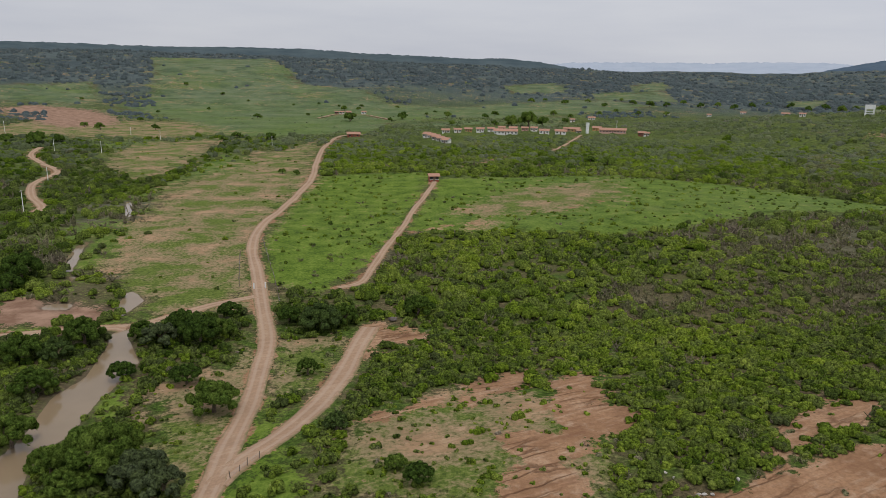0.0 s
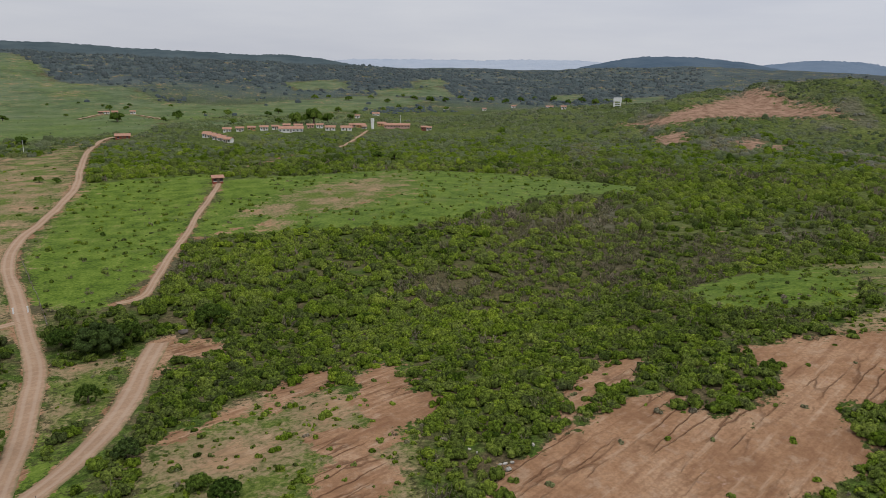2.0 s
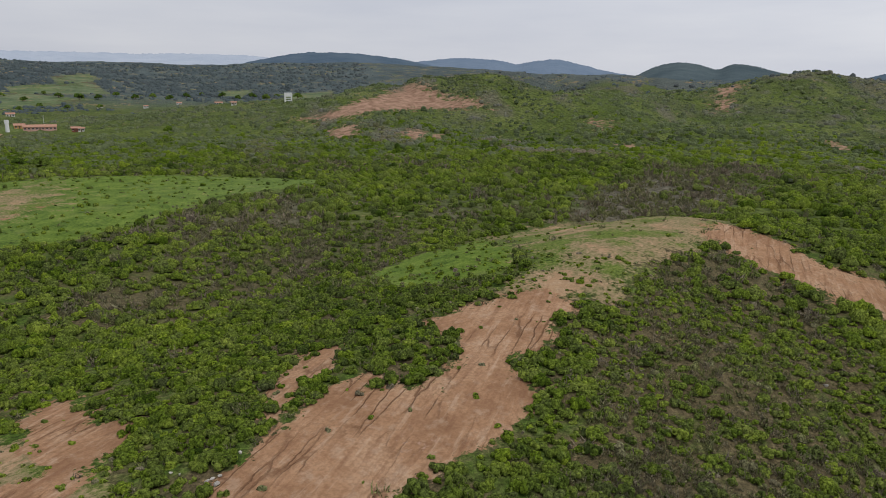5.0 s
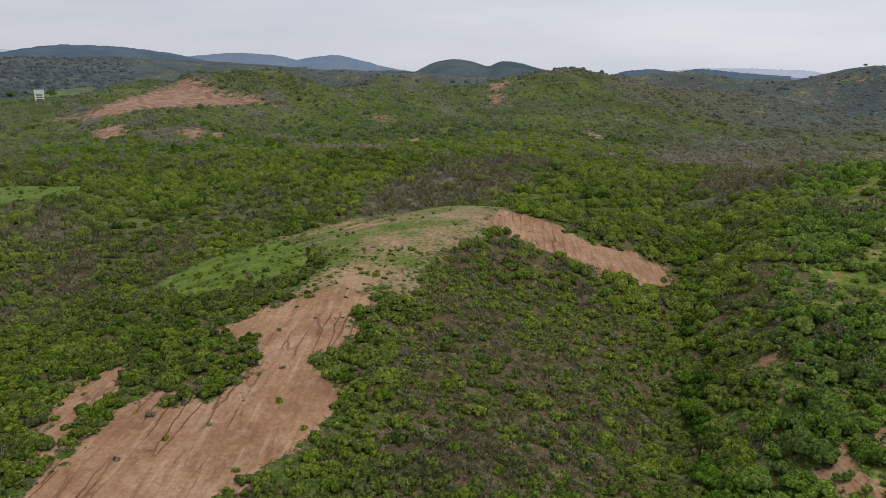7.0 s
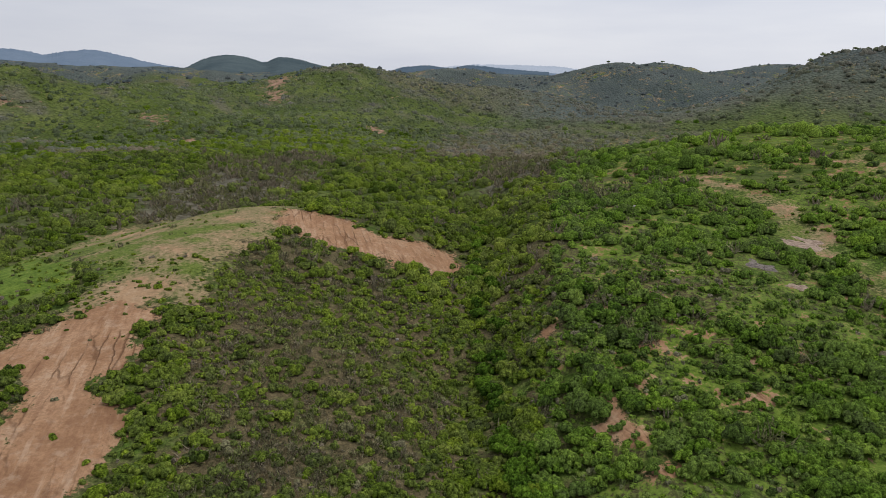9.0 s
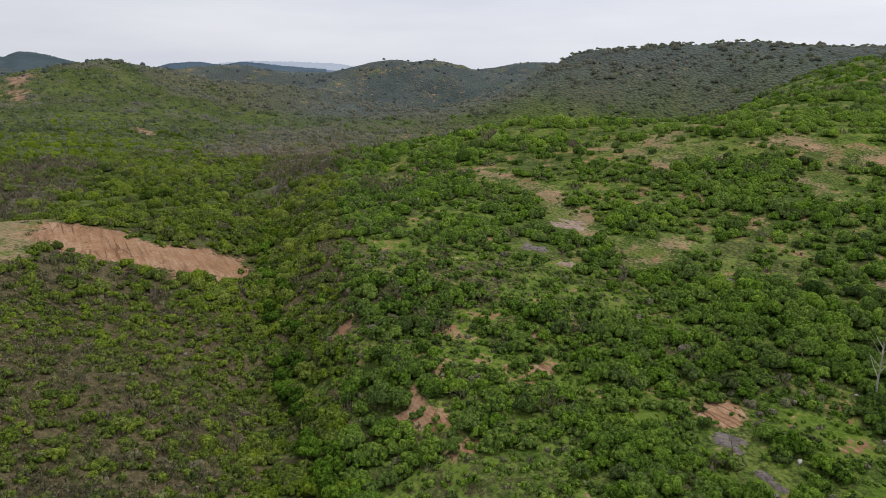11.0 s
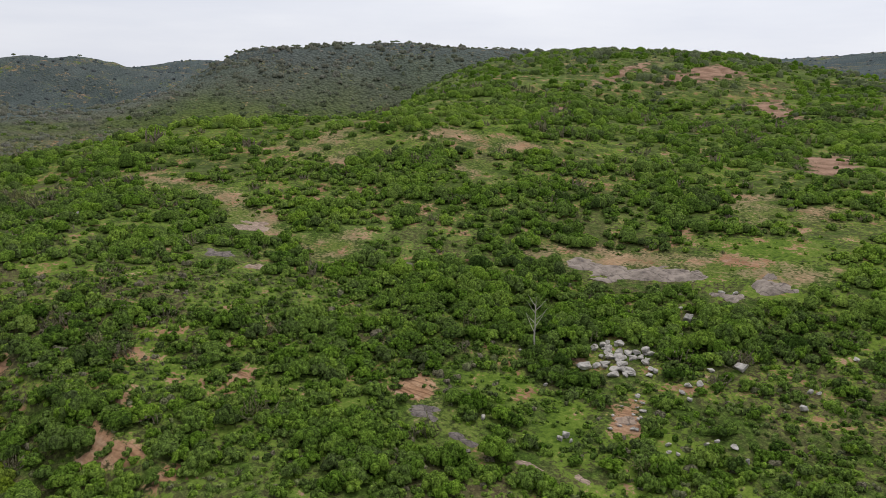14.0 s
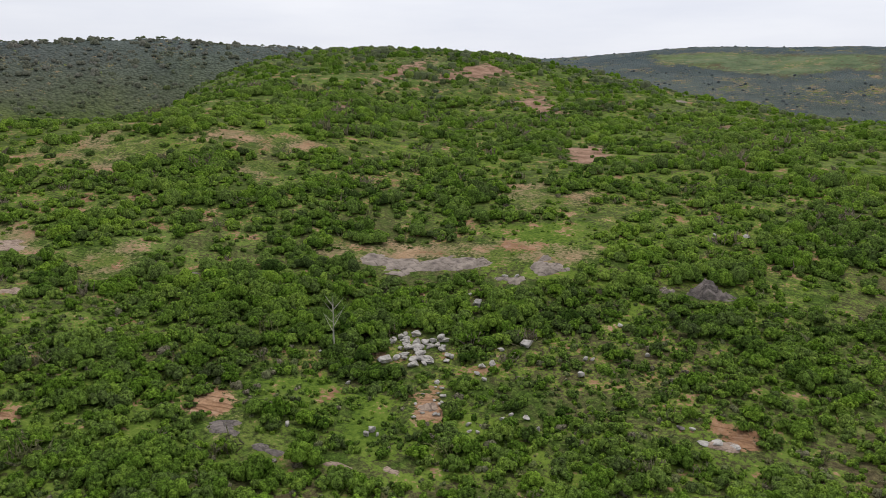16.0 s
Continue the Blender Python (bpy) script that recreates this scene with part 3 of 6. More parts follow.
    # blue-grey mixed over distant canopy: aerial haze put into the base colour
    haze_slate = m.ramp(m.math("ADD", m.math("MULTIPLY", m.noise(0.006, 8, 0.7), 0.6), m.math("MULTIPLY", m.noise(0.035, 6, 0.75), 0.4)), (0.42, (0.058, 0.078, 0.084)), (0.5, (0.078, 0.101, 0.104)), (0.58, (0.102, 0.127, 0.124)))
    canopy = m.mix(m.attr("far"), canopy, haze_slate)
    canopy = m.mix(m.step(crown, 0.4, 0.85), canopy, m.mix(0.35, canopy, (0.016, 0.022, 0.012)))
    plants = m.mix(m.attr("canopy"), scrub, canopy)
    edge = m.math("MULTIPLY", m.math("SUBTRACT", m.math("ADD", m.math("MULTIPLY", mid, 0.55), m.math("MULTIPLY", small, 0.45)), 0.5), 3.6)
    drift = m.math("MULTIPLY", m.math("SUBTRACT", m.noise(0.02, 7, 0.7), 0.5), m.math("MULTIPLY", m.attr("straw"), 3.0))
    # worn pasture: grass, straw and earth in drifts
    worn = m.math("ADD", m.math("MULTIPLY", m.noise(0.075, 8, 0.68), 0.75), m.math("MULTIPLY", small, 0.25))
    straw = m.ramp(small, (0.32, (0.12, 0.105, 0.045)), (0.66, (0.29, 0.225, 0.125)))
    worn_grass = m.ramp(m.math("ADD", m.math("MULTIPLY", small, 0.6), m.math("MULTIPLY", tiny, 0.4)), (0.38, (0.04, 0.064, 0.014)), (0.5, (0.098, 0.132, 0.026)), (0.62, (0.17, 0.20, 0.048)))
    pasture = m.mix(m.step(worn, 0.445, 0.525), worn_grass, straw)
    pasture = m.mix(m.step(worn, 0.52, 0.59), pasture, m.mix(0.4, soil, (0.36, 0.265, 0.155)))
    colour = m.mix(m.step(m.math("ADD", m.math("ADD", m.attr("grass"), edge), drift), 0.42, 0.6), plants, grass)
    colour = m.mix(m.step(m.math("ADD", m.math("ADD", m.attr("thin"), edge), drift), 0.36, 0.64), colour, pasture)
    colour = m.mix(m.step(m.math("ADD", m.attr("soil"), edge), 0.44, 0.56), colour, soil)
    colour = m.mix(m.step(m.math("ADD", m.attr("red"), edge), 0.44, 0.56), colour, red)
    colour = m.mix(m.attr("mud"), colour, (0.10, 0.075, 0.05))
    relief = m.math("ADD", m.math("MULTIPLY", small, 0.35), m.math("MULTIPLY", rill_mask, m.math("MULTIPLY", m.attr("soil"), -0.5)))
    n1 = m.bump(relief, 0.5, 0.8)
    n2 = m.bump(m.math("MULTIPLY", m.math("SUBTRACT", 1.0, crown), m.attr("canopy")), 2.0, 0.9, n1)
    return m.done(colour, 0.95, n2, 0.05)


def make_leaves(name, dark, mid_c, light, dry_c, contrast=0.76):
    """Foliage whose tint differs from plant to plant, from clump to clump and from leaf cluster to leaf cluster."""
    m = Nodes(name)
    leaf = m.tree.nodes.new("ShaderNodeNewGeometry").outputs["Random Per Island"]
    fine, finer = m.noise(2.8, 3, 0.6), m.noise(7.0, 3, 0.65)
    v = m.math("ADD", m.math("MULTIPLY", leaf, 0.30), m.math("MULTIPLY", m.attr("tint"), 0.70))
    v = m.math("ADD", v, m.math("MULTIPLY", m.math("SUBTRACT", fine, 0.5), 0.7))
    colour = m.ramp(v, (0.1, dark), (0.5, mid_c), (0.95, light))
    colour = m.mix(m.attr("dry"), colour, m.mix(leaf, dry_c, tuple(c * 0.72 for c in dry_c)))
    # leaves and the gaps between them, the gaps' shade put into the colour
    grain = m.math("ADD", m.math("MULTIPLY", fine, 0.5), m.math("MULTIPLY", finer, 0.5))
    colour = m.mix(1.0, colour, m.ramp(grain, (0.37, (1 - contrast,) * 3), (0.5, (1.0, 1.0, 1.0)), (0.63, (1 + 1.05 * contrast,) * 3)), "MULTIPLY")
    normal = m.bump(grain, 0.35, 0.9)
    tr = m.node("ShaderNodeBsdfTranslucent", Color=colour, Normal=normal)
    mixer = m.node("ShaderNodeMixShader", Fac=0.3)
    m.done(colour, 0.9, normal, 0.02)
    m.tree.links.new(m.bsdf.outputs[0], mixer.inputs[1])
    m.tree.links.new(tr.outputs[0], mixer.inputs[2])
    m.tree.links.new(mixer.outputs[0], m.tree.nodes["Material Output"].inputs[0])
    return m.mat


def make_road():
    m = Nodes("packed_earth")
    soil, fine = soil_colour(m)
    soil = m.mix(0.45, soil, (0.37, 0.27, 0.19))
    across = m.attr("across")
    wheel = m.math("SUBTRACT", 1.0, m.step(m.math("ABSOLUTE", m.math("SUBTRACT", m.math("ABSOLUTE", across), 0.42)), 0.05, 0.25))
    colour = m.mix(m.math("MULTIPLY", wheel, 0.4), soil, (0.44, 0.335, 0.25))
    colour = m.mix(m.math("MULTIPLY", m.step(m.math("ADD", m.math("ABSOLUTE", across), m.math("MULTIPLY", m.noise(0.7, 5), 0.6)), 1.05, 1.35), 0.8), colour, (0.12, 0.12, 0.045))
    return m.done(colour, 0.95, m.bump(fine, 0.15, 0.6), 0.1)


def make_water():
    m = Nodes("muddy_water")
    colour = m.mix(m.noise(0.15, 4), (0.255, 0.185, 0.115), (0.19, 0.14, 0.085))
    return m.done(colour, 0.12, m.bump(m.noise(1.5, 3), 0.03, 0.12), 0.3)


def make_bark():
    m = Nodes("bark")
    return m.done(m.ramp(m.noise(4, 5), (0.3, (0.07, 0.05, 0.035)), (0.7, (0.18, 0.14, 0.10))), 0.9, m.bump(m.noise(12, 4), 0.05))


GROUND, ROAD, WATER, BARK = make_ground(), make_road(), make_water(), make_bark()
LEAVES = make_leaves("shrub_leaves", (0.034, 0.062, 0.007), (0.114, 0.170, 0.015), (0.215, 0.280, 0.028), (0.245, 0.205, 0.150))
SLOPE_LEAVES = make_leaves("slope_leaves", (0.030, 0.064, 0.008), (0.102, 0.184, 0.019), (0.200, 0.305, 0.034), (0.235, 0.205, 0.145))
# paler, greyer green with haze mixed into the leaf colour
HAZY_HILL_LEAVES = make_leaves("hazy_hill_leaves", (0.076, 0.100, 0.046), (0.135, 0.168, 0.075), (0.195, 0.228, 0.102), (0.235, 0.225, 0.190), 0.5)
# leaf colours blued and flattened to carry the haze of distance
HAZY_FAR_LEAVES = make_leaves("hazy_far_leaves", (0.074, 0.097, 0.104), (0.097, 0.125, 0.126), (0.130, 0.158, 0.148), (0.130, 0.137, 0.138), 0.3)
TREE_LEAVES = make_leaves("tree_leaves", (0.026, 0.048, 0.010), (0.060, 0.100, 0.017), (0.120, 0.168, 0.030), (0.095, 0.092, 0.080))


# ---- mesh helpers ----
def mesh_of(name, verts, tris, material, attrs=None, smooth=False):
    """A mesh from arrays of corners and triangles (or quads), with named float values per corner."""
    verts, tris = np.asarray(verts, np.float32), np.asarray(tris, np.int32)
    k = tris.shape[1]
    me = bpy.data.meshes.new(name)
    me.vertices.add(len(verts))
    me.vertices.foreach_set("co", verts.ravel())
    me.loops.add(tris.size)
    me.loops.foreach_set("vertex_index", tris.ravel())
    me.polygons.add(len(tris))
    me.polygons.foreach_set("loop_start", np.arange(0, tris.size, k, dtype=np.int32))
    me.polygons.foreach_set("use_smooth", np.full(len(tris), smooth))
    for key, values in (attrs or {}).items():
        me.attributes.new(key, "FLOAT", "POINT").data.foreach_set("value", np.asarray(values, np.float32))
    me.materials.append(material)
    me.update(calc_edges=True)
    me.validate()
    return me


def part(name, bm, material, parent=None, label=""):
    """Links a bmesh as one mesh object under a thing or a part."""
    me = bpy.data.meshes.new(name)
    bm.to_mesh(me)
    bm.free()
    me.materials.append(material)
    ob = new(name, me)
    ob.parent = parent
    return tagged(ob, label)


# ---- the ground: one sheet, finer where the land is looked at ----
bearings = np.concatenate([np.arange(-44, 181, 0.32), np.arange(181, 316, 3.0)])
GRID_R = np.concatenate([[0.0, 6, 14, 22], np.exp(np.linspace(np.log(28), np.log(4900), 290))])
bb, rr = np.meshgrid(np.radians(bearings), GRID_R)
gx, gy = (rr * np.sin(bb)).ravel(), (rr * np.cos(bb)).ravel()
gz = ground_z(gx, gy)
gc = cover(gx, gy)
gr = np.hypot(gx, gy)
scale = np.clip(0.026 * gr, 1.8, 24)
soil_v = np.clip(0.5 + 0.5 * np.maximum(gc["soil"] / scale, (gc["road"] + 0.1) / np.clip(0.008 * gr, 0.8, 8)), 0, 1)
red_v = np.clip(0.5 + 0.5 * gc["red"] / scale, 0, 1)
grass_v = np.clip(0.5 + 0.5 * gc["grass"] / scale, 0, 1)
gb = np.degrees(np.arctan2(gx, gy))
half_v = np.clip(0.5 + 0.5 * gc["half"] / (1.8 * scale), 0, 1)
slope_v = soft(gb, 84, 92) * (1 - soft(gb, 166, 180)) * (1 - soft(gr, 420, 520)) * soft(gr, 50, 70) * (0.22 + 0.14 * wobble(gx, gy, 32, 51))
soil_v = np.maximum(soil_v, slope_v)
wood = soft(gc["wood"], -3, 2)
# the flood plain and the pastures beyond it are half grass
meadow = soft(-gb, 8, 16) * (1 - soft(gr, 420, 560)) + soft(gr, 480, 640) * (1 - soft(gr, 800, 1000)) * (1 - soft(gb, 8, 20)) * soft(gb, -60, -40)
meadow = meadow * (1 - wood) * soft(gb, -130, -80)
grass_v = np.maximum(grass_v, np.clip(meadow * (0.5 + 0.5 * wobble(gx, gy, 55, 11)), 0, 1))
lush = soft(gb, 82, 92) * (1 - soft(gb, 166, 180)) * (1 - soft(gr, 380, 520)) * soft(gr, 40, 60)
grass_v = np.maximum(grass_v, lush * (0.52 + 0.18 * wobble(gx, gy, 26, 12)))
# amount of the duller green, growing with distance
far_grass_v = np.clip(0.12 * soft(gr, 150, 260) + 0.6 * soft(gr, 280, 620) + 0.28 * soft(gr, 700, 1100) + 0.2 * wobble(gx, gy, 90, 19) * (1 - soft(gr, 700, 1100)), 0, 1)
# share of that blue-grey on far land and wooded hill, standing in for haze
far_haze_v = np.maximum(0.75 * soft(gr, 800, 900) * soft(gb, 30, 40) + soft(gr, 760, 1250) * (1 - soft(gb, 30, 40)) + 0.25 * soft(gr, 1000, 1500) * soft(gb, 30, 40), 0.8 * soft(gr, 470, 620) * soft(gb, 80, 88) * (1 - soft(gb, 126, 132)))
canopy_v = soft(gr, 95, 230) * (1 - soft(half_v, 0.4, 0.6)) * (1 - soft(grass_v, 0.4, 0.6)) * (1 - soft(np.maximum(soil_v, red_v), 0.4, 0.6))
mud_v = soft(gc["water"], -0.9, 0.3)
gz = gz + canopy_v * (1.0 * wobble(gx, gy, 9, 21) + 0.7 * wobble(gx, gy, 5, 22)) * soft(gr, 180, 400) * (1 - soft(gr, 2500, 3500))
nb, nr = len(bearings), len(GRID_R)
ii, jj = np.meshgrid(np.arange(nr - 1), np.arange(nb), indexing="ij")
jn = (jj + 1) % nb
quads = np.stack([ii * nb + jj, ii * nb + jn, (ii + 1) * nb + jn, (ii + 1) * nb + jj], -1).reshape(-1, 4)[:, ::-1]
verts = np.stack([gx, gy, gz], 1)
ground = new("ground", mesh_of("ground", verts, quads, GROUND, {"soil": soil_v, "red": red_v, "grass": grass_v, "canopy": canopy_v, "dry": dryness_or_haze(gx, gy, gc), "mud": mud_v, "straw": far_grass_v, "far": far_haze_v, "thin": half_v}, True))
tagged(ground, "rolling scrubland with bare soil patches and green pasture", "ground", kind="structure")

# ---- roads and water ----
for name, (width, line) in ROADS.items():
    if width < 1.8:
        continue
    pts = [Vector((*p, 0)) for p in line]
    path = []
    for i in range(len(pts) - 1):
        a, b, c, d = pts[max(i - 1, 0)], pts[i], pts[i + 1], pts[min(i + 2, len(pts) - 1)]
        steps = max(3, int((c - b).length / 1.5))
        for s in range(steps):
            u = s / steps
            path.append(0.5 * (2 * b + (c - a) * u + (2 * a - 5 * b + 4 * c - d) * u * u + (3 * b - a - 3 * c + d) * u ** 3))
    path = np.array([(p.x, p.y) for p in path] + [line[-1]])
    tang = np.gradient(path, axis=0)
    tang /= np.linalg.norm(tang, axis=1)[:, None] + 1e-9
    side = np.stack([tang[:, 1], -tang[:, 0]], 1)
    steps = np.linspace(-1, 1, 11)
    uneven = 1 + 0.12 * wobble(path[:, 0], path[:, 1], 9, 31)
    xy = path[:, None] + side[:, None] * (steps[None, :, None] * (width / 2 * uneven)[:, None, None])
    x, y = xy[..., 0].ravel(), xy[..., 1].ravel()
    across = np.tile(steps, len(path))
    z = ground_z(x, y) + 0.10 + np.clip(np.hypot(x, y) / 400 - 0.3, 0, 2) * 0.35 - 0.05 * (np.abs(np.abs(across) - 0.42) < 0.12) - 0.09 * (np.abs(across) > 0.95)
    n = len(steps)
    i, j = np.meshgrid(np.arange(len(path) - 1), np.arange(n - 1), indexing="ij")
    q = np.stack([i * n + j, (i + 1) * n + j, (i + 1) * n + j + 1, i * n + j + 1], -1).reshape(-1, 4)[:, ::-1]
    ob = new(name, mesh_of(name, np.stack([x, y, z], 1), q, ROAD, {"across": across}, True))
    tagged(ob, "unpaved dirt road of pale packed earth with wheel ruts" if width > 4.5 else "narrow dirt track of pale packed earth", "road", kind="structure")
for k, (outline, level) in enumerate(zip(PATCHES["water"], WATER_LEVEL)):
    bm = bmesh.new()
    cx, cy = np.mean([p[0] for p in outline]), np.mean([p[1] for p in outline])
    bm.faces.new([bm.verts.new((x + 0.6 * np.sign(x - cx), y + 0.6 * np.sign(y - cy), level)) for x, y in outline])
    bmesh.ops.triangulate(bm, faces=bm.faces)
    bmesh.ops.recalc_face_normals(bm, faces=bm.faces)
    if sum(f.normal.z for f in bm.faces) < 0:
        bmesh.ops.reverse_faces(bm, faces=bm.faces)
    ob = part("river" if k == 0 else "pool", bm, WATER)
    tagged(ob, "muddy brown river water lying still between green banks" if k == 0 else "shallow pool of pale standing water", "water", kind="structure")


# ---- plants ----
rng = np.random.default_rng(7)


def crown_mesh(lumps, leaves, leaf, flat=0.75, spread=0.68, tall=0.35, fine=False):
    """A crown about 2 m wide and up to 1.5 m high on the ground: many rounded leafy lumps with loose sprays of leaves. Returns corners and triangles."""
    V, T, n = [], [], 0
    sides = 9 if fine else 5
    rings = ((0.45, 0.88), (0.8, 0.58), (0.98, 0.12), (0.9, -tall)) if fine else ((0.78, 0.62), (0.97, -tall))
    way = np.arange(sides) * math.tau / sides
    dome = [(0, 0, 1)] + [(w * math.cos(b + 0.5 * k * math.tau / sides), w * math.sin(b + 0.5 * k * math.tau / sides), h) for k, (w, h) in enumerate(rings) for b in way]
    dome = np.array(dome)
    faces = [(0, 1 + k, 1 + (k + 1) % sides) for k in range(sides)]
    for i in range(len(rings) - 1):
        o = 1 + i * sides
        for k in range(sides):
            faces += [(o + k, o + sides + k, o + (k + 1) % sides), (o + (k + 1) % sides, o + sides + k, o + sides + (k + 1) % sides)]
    for k in range(lumps):
        a = k * 2.4 + rng.uniform(-0.4, 0.4)
        d = spread * math.sqrt((k + 0.4) / lumps) * rng.uniform(0.85, 1.15)
        rad = 0.98 / lumps ** 0.45 * rng.uniform(0.72, 1.2)
        c = np.array([d * math.cos(a), d * math.sin(a), flat * (1.0 - 0.85 * d * d) * rng.uniform(0.7, 1.1) - 0.3 * rad])
        V.append(c + dome * rad * rng.uniform(0.84 if fine else 0.82, 1.16 if fine else 1.18, (len(dome), 1)))
        T.append(np.array(faces) + n)
        n += len(dome)
        m = leaves // lumps
        if m:
            w = rng.normal(size=(m, 3)) + (0, 0, 0.5)
            w /= np.linalg.norm(w, axis=1)[:, None]
            p = c + w * rad * rng.uniform(0.9, 1.16, (m, 1))
            t1 = np.cross(w + 0.8 * rng.normal(size=(m, 3)), rng.normal(size=(m, 3)))
            t1 /= np.linalg.norm(t1, axis=1)[:, None]
            t2 = np.cross(w, t1) + 0.35 * rng.normal(size=(m, 3))
            size = leaf * rng.uniform(0.5, 1.3, (m, 1))
            V.append(np.stack([p + t1 * size, p - 0.5 * t1 * size + 0.8 * t2 * size, p - 0.5 * t1 * size - 0.8 * t2 * size], 1).reshape(-1, 3))
            T.append(np.arange(3 * m).reshape(m, 3) + n)
            n += 3 * m
    V, T = np.concatenate(V), np.concatenate(T)
    V[:, 2] = np.maximum(V[:, 2], -0.05)
    return V, T


def brush_mesh(twigs, leaves, width=0.035):
    """A leafless bush about 2 m wide: thin grey twigs that fan out from the ground, with a few last leaves."""
    a, lean = rng.uniform(0, math.tau, twigs), rng.uniform(0.1, 1.15, twigs)
    long = rng.uniform(0.55, 1.05, twigs)
    way = np.stack([np.cos(a) * np.sin(lean), np.sin(a) * np.sin(lean), np.cos(lean)], 1)
    foot = np.stack([rng.normal(0, 0.3, twigs), rng.normal(0, 0.3, twigs), np.full(twigs, -0.05)], 1)
    side = np.cross(way, rng.normal(size=(twigs, 3)))
    side *= width / np.linalg.norm(side, axis=1)[:, None]
    mid = foot + way * (long * 0.55)[:, None]
    tip = foot + way * long[:, None] + 0.12 * rng.normal(size=(twigs, 3))
    V = [np.stack([foot + side, foot - side, mid + 1.8 * side, mid - 1.8 * side, tip], 1).reshape(-1, 3)]
    T = [(np.array([(0, 1, 2), (1, 3, 2), (2, 3, 4)])[None] + 5 * np.arange(twigs)[:, None, None]).reshape(-1, 3)]
    p = rng.normal(0, 0.42, (leaves, 1, 3)) * (1, 1, 0.5) + (0, 0, 0.55)
    V.append((p + rng.normal(0, 0.09, (leaves, 3, 3))).reshape(-1, 3))
    T.append(np.arange(3 * leaves).reshape(-1, 3) + 5 * twigs)
    return np.concatenate(V), np.concatenate(T)


def planted(name, templates, x, y, z, size, tint, dry, material, label, category="shrubs", smooth=True):
    """Many plants joined into one object of kind stuff."""
    pick = rng.integers(0, len(templates), len(x))
    turn = rng.uniform(0, 2 * np.pi, len(x))
    squash = rng.uniform(0.75, 1.2, len(x))
    VV, TT, A, B, n = [], [], [], [], 0
    for k, (V, T) in enumerate(templates):
        s = np.where(pick == k)[0]
        if not len(s):
            continue
        c, sn = np.cos(turn[s])[:, None], np.sin(turn[s])[:, None]
        px = (V[None, :, 0] * c - V[None, :, 1] * sn) * size[s][:, None] + x[s][:, None]
        py = (V[None, :, 0] * sn + V[None, :, 1] * c) * size[s][:, None] + y[s][:, None]
        pz = V[None, :, 2] * (size[s] * squash[s])[:, None] + z[s][:, None]
        VV.append(np.stack([px, py, pz], -1).reshape(-1, 3))
        TT.append((T[None] + (np.arange(len(s)) * len(V))[:, None, None]).reshape(-1, 3) + n)
        A.append(np.repeat(tint[s], len(V)))
        B.append(np.repeat(dry[s], len(V)))
        n += len(s) * len(V)
    ob = new(name, mesh_of(name, np.concatenate(VV), np.concatenate(TT), material, {"tint": np.concatenate(A), "dry": np.concatenate(B)}, smooth))
    return tagged(ob, label, category, kind="stuff")


def sow(r0, r1, density, keep_soil=0.0, keep_grass=0.3, b0=-40, b1=176, open_ground=False):
    """Places for plants between two distances: thinned out on soil and grass, none on roads and water."""
    area = radians(b1 - b0) / 2 * (r1 * r1 - r0 * r0)
    n = int(area * density)
    b, r = np.radians(rng.uniform(b0, b1, n)), np.sqrt(rng.uniform(r0 * r0, r1 * r1, n))
    x, y = r * np.sin(b), r * np.cos(b)
    c = cover(x, y)
    bd = np.degrees(b)
    bare = np.maximum(c["soil"], c["red"])
    meadow = soft(-bd, 8, 16) * (1 - soft(r, 420, 560)) + soft(r, 480, 640) * (1 - soft(bd, 8, 20))
    meadow = meadow * (c["wood"] < 0)
    thin = 0.5 + 0.5 * wobble(x, y, 24, 13) + 0.3 * wobble(x, y, 9, 14)
    chance = np.clip(0.9 + 0.5 * (thin - 0.4), 0.45, 1)
    hill = soft(bd, 86, 94)
    chance = chance * (1 - hill * (1 - np.maximum(np.where(r < 112, np.clip(0.22 + 1.4 * (thin - 0.2), 0.2, 1), np.clip(0.4 + 1.3 * (thin - 0.2), 0.35, 1)), c["lush"] > 0)))
    if open_ground:
        chance = np.full(n, 0.85)
    chance = np.where(c["grass"] > 0, keep_grass, chance)
    chance = np.where(meadow > 0.3, chance * (0.30 + 0.6 * (wobble(x, y, 38, 15) > 0.35)), chance)
    chance = chance * (1 - (0.5 if open_ground else 0.93) * soft(c["half"], -4, 2))
    chance = np.where(bare > -0.4, keep_soil + 0.2 * (1 - soft(bare, -0.4, 2.5)) + 0.10 * hill, chance)
    for hx, hy in HOUSES:
        chance = np.where((x - hx) ** 2 + (y - hy) ** 2 < 18 ** 2, chance * 0.03, chance)
    chance = np.where((c["road"] > -1.6) | (c["water"] > -0.25), 0, chance)
    keep = rng.uniform(size=n) < chance
    return x[keep], y[keep], {kind: v[keep] for kind, v in c.items()}, thin[keep]


def tints(x, y, c, vary=0.19):
    # creases tinted darker, for lusher growth and for shade put into the colour
    r, b = np.hypot(x, y), np.degrees(np.arctan2(x, y))
    # the lift past bearing 92 brightens backlit plants by colour
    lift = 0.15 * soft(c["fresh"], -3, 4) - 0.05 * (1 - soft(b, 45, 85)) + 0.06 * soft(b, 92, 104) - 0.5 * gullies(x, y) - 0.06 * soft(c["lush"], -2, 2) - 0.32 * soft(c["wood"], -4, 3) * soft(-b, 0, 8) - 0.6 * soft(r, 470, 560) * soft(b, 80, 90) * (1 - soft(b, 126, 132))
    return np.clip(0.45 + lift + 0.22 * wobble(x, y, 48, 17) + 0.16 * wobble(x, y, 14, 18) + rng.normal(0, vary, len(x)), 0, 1)


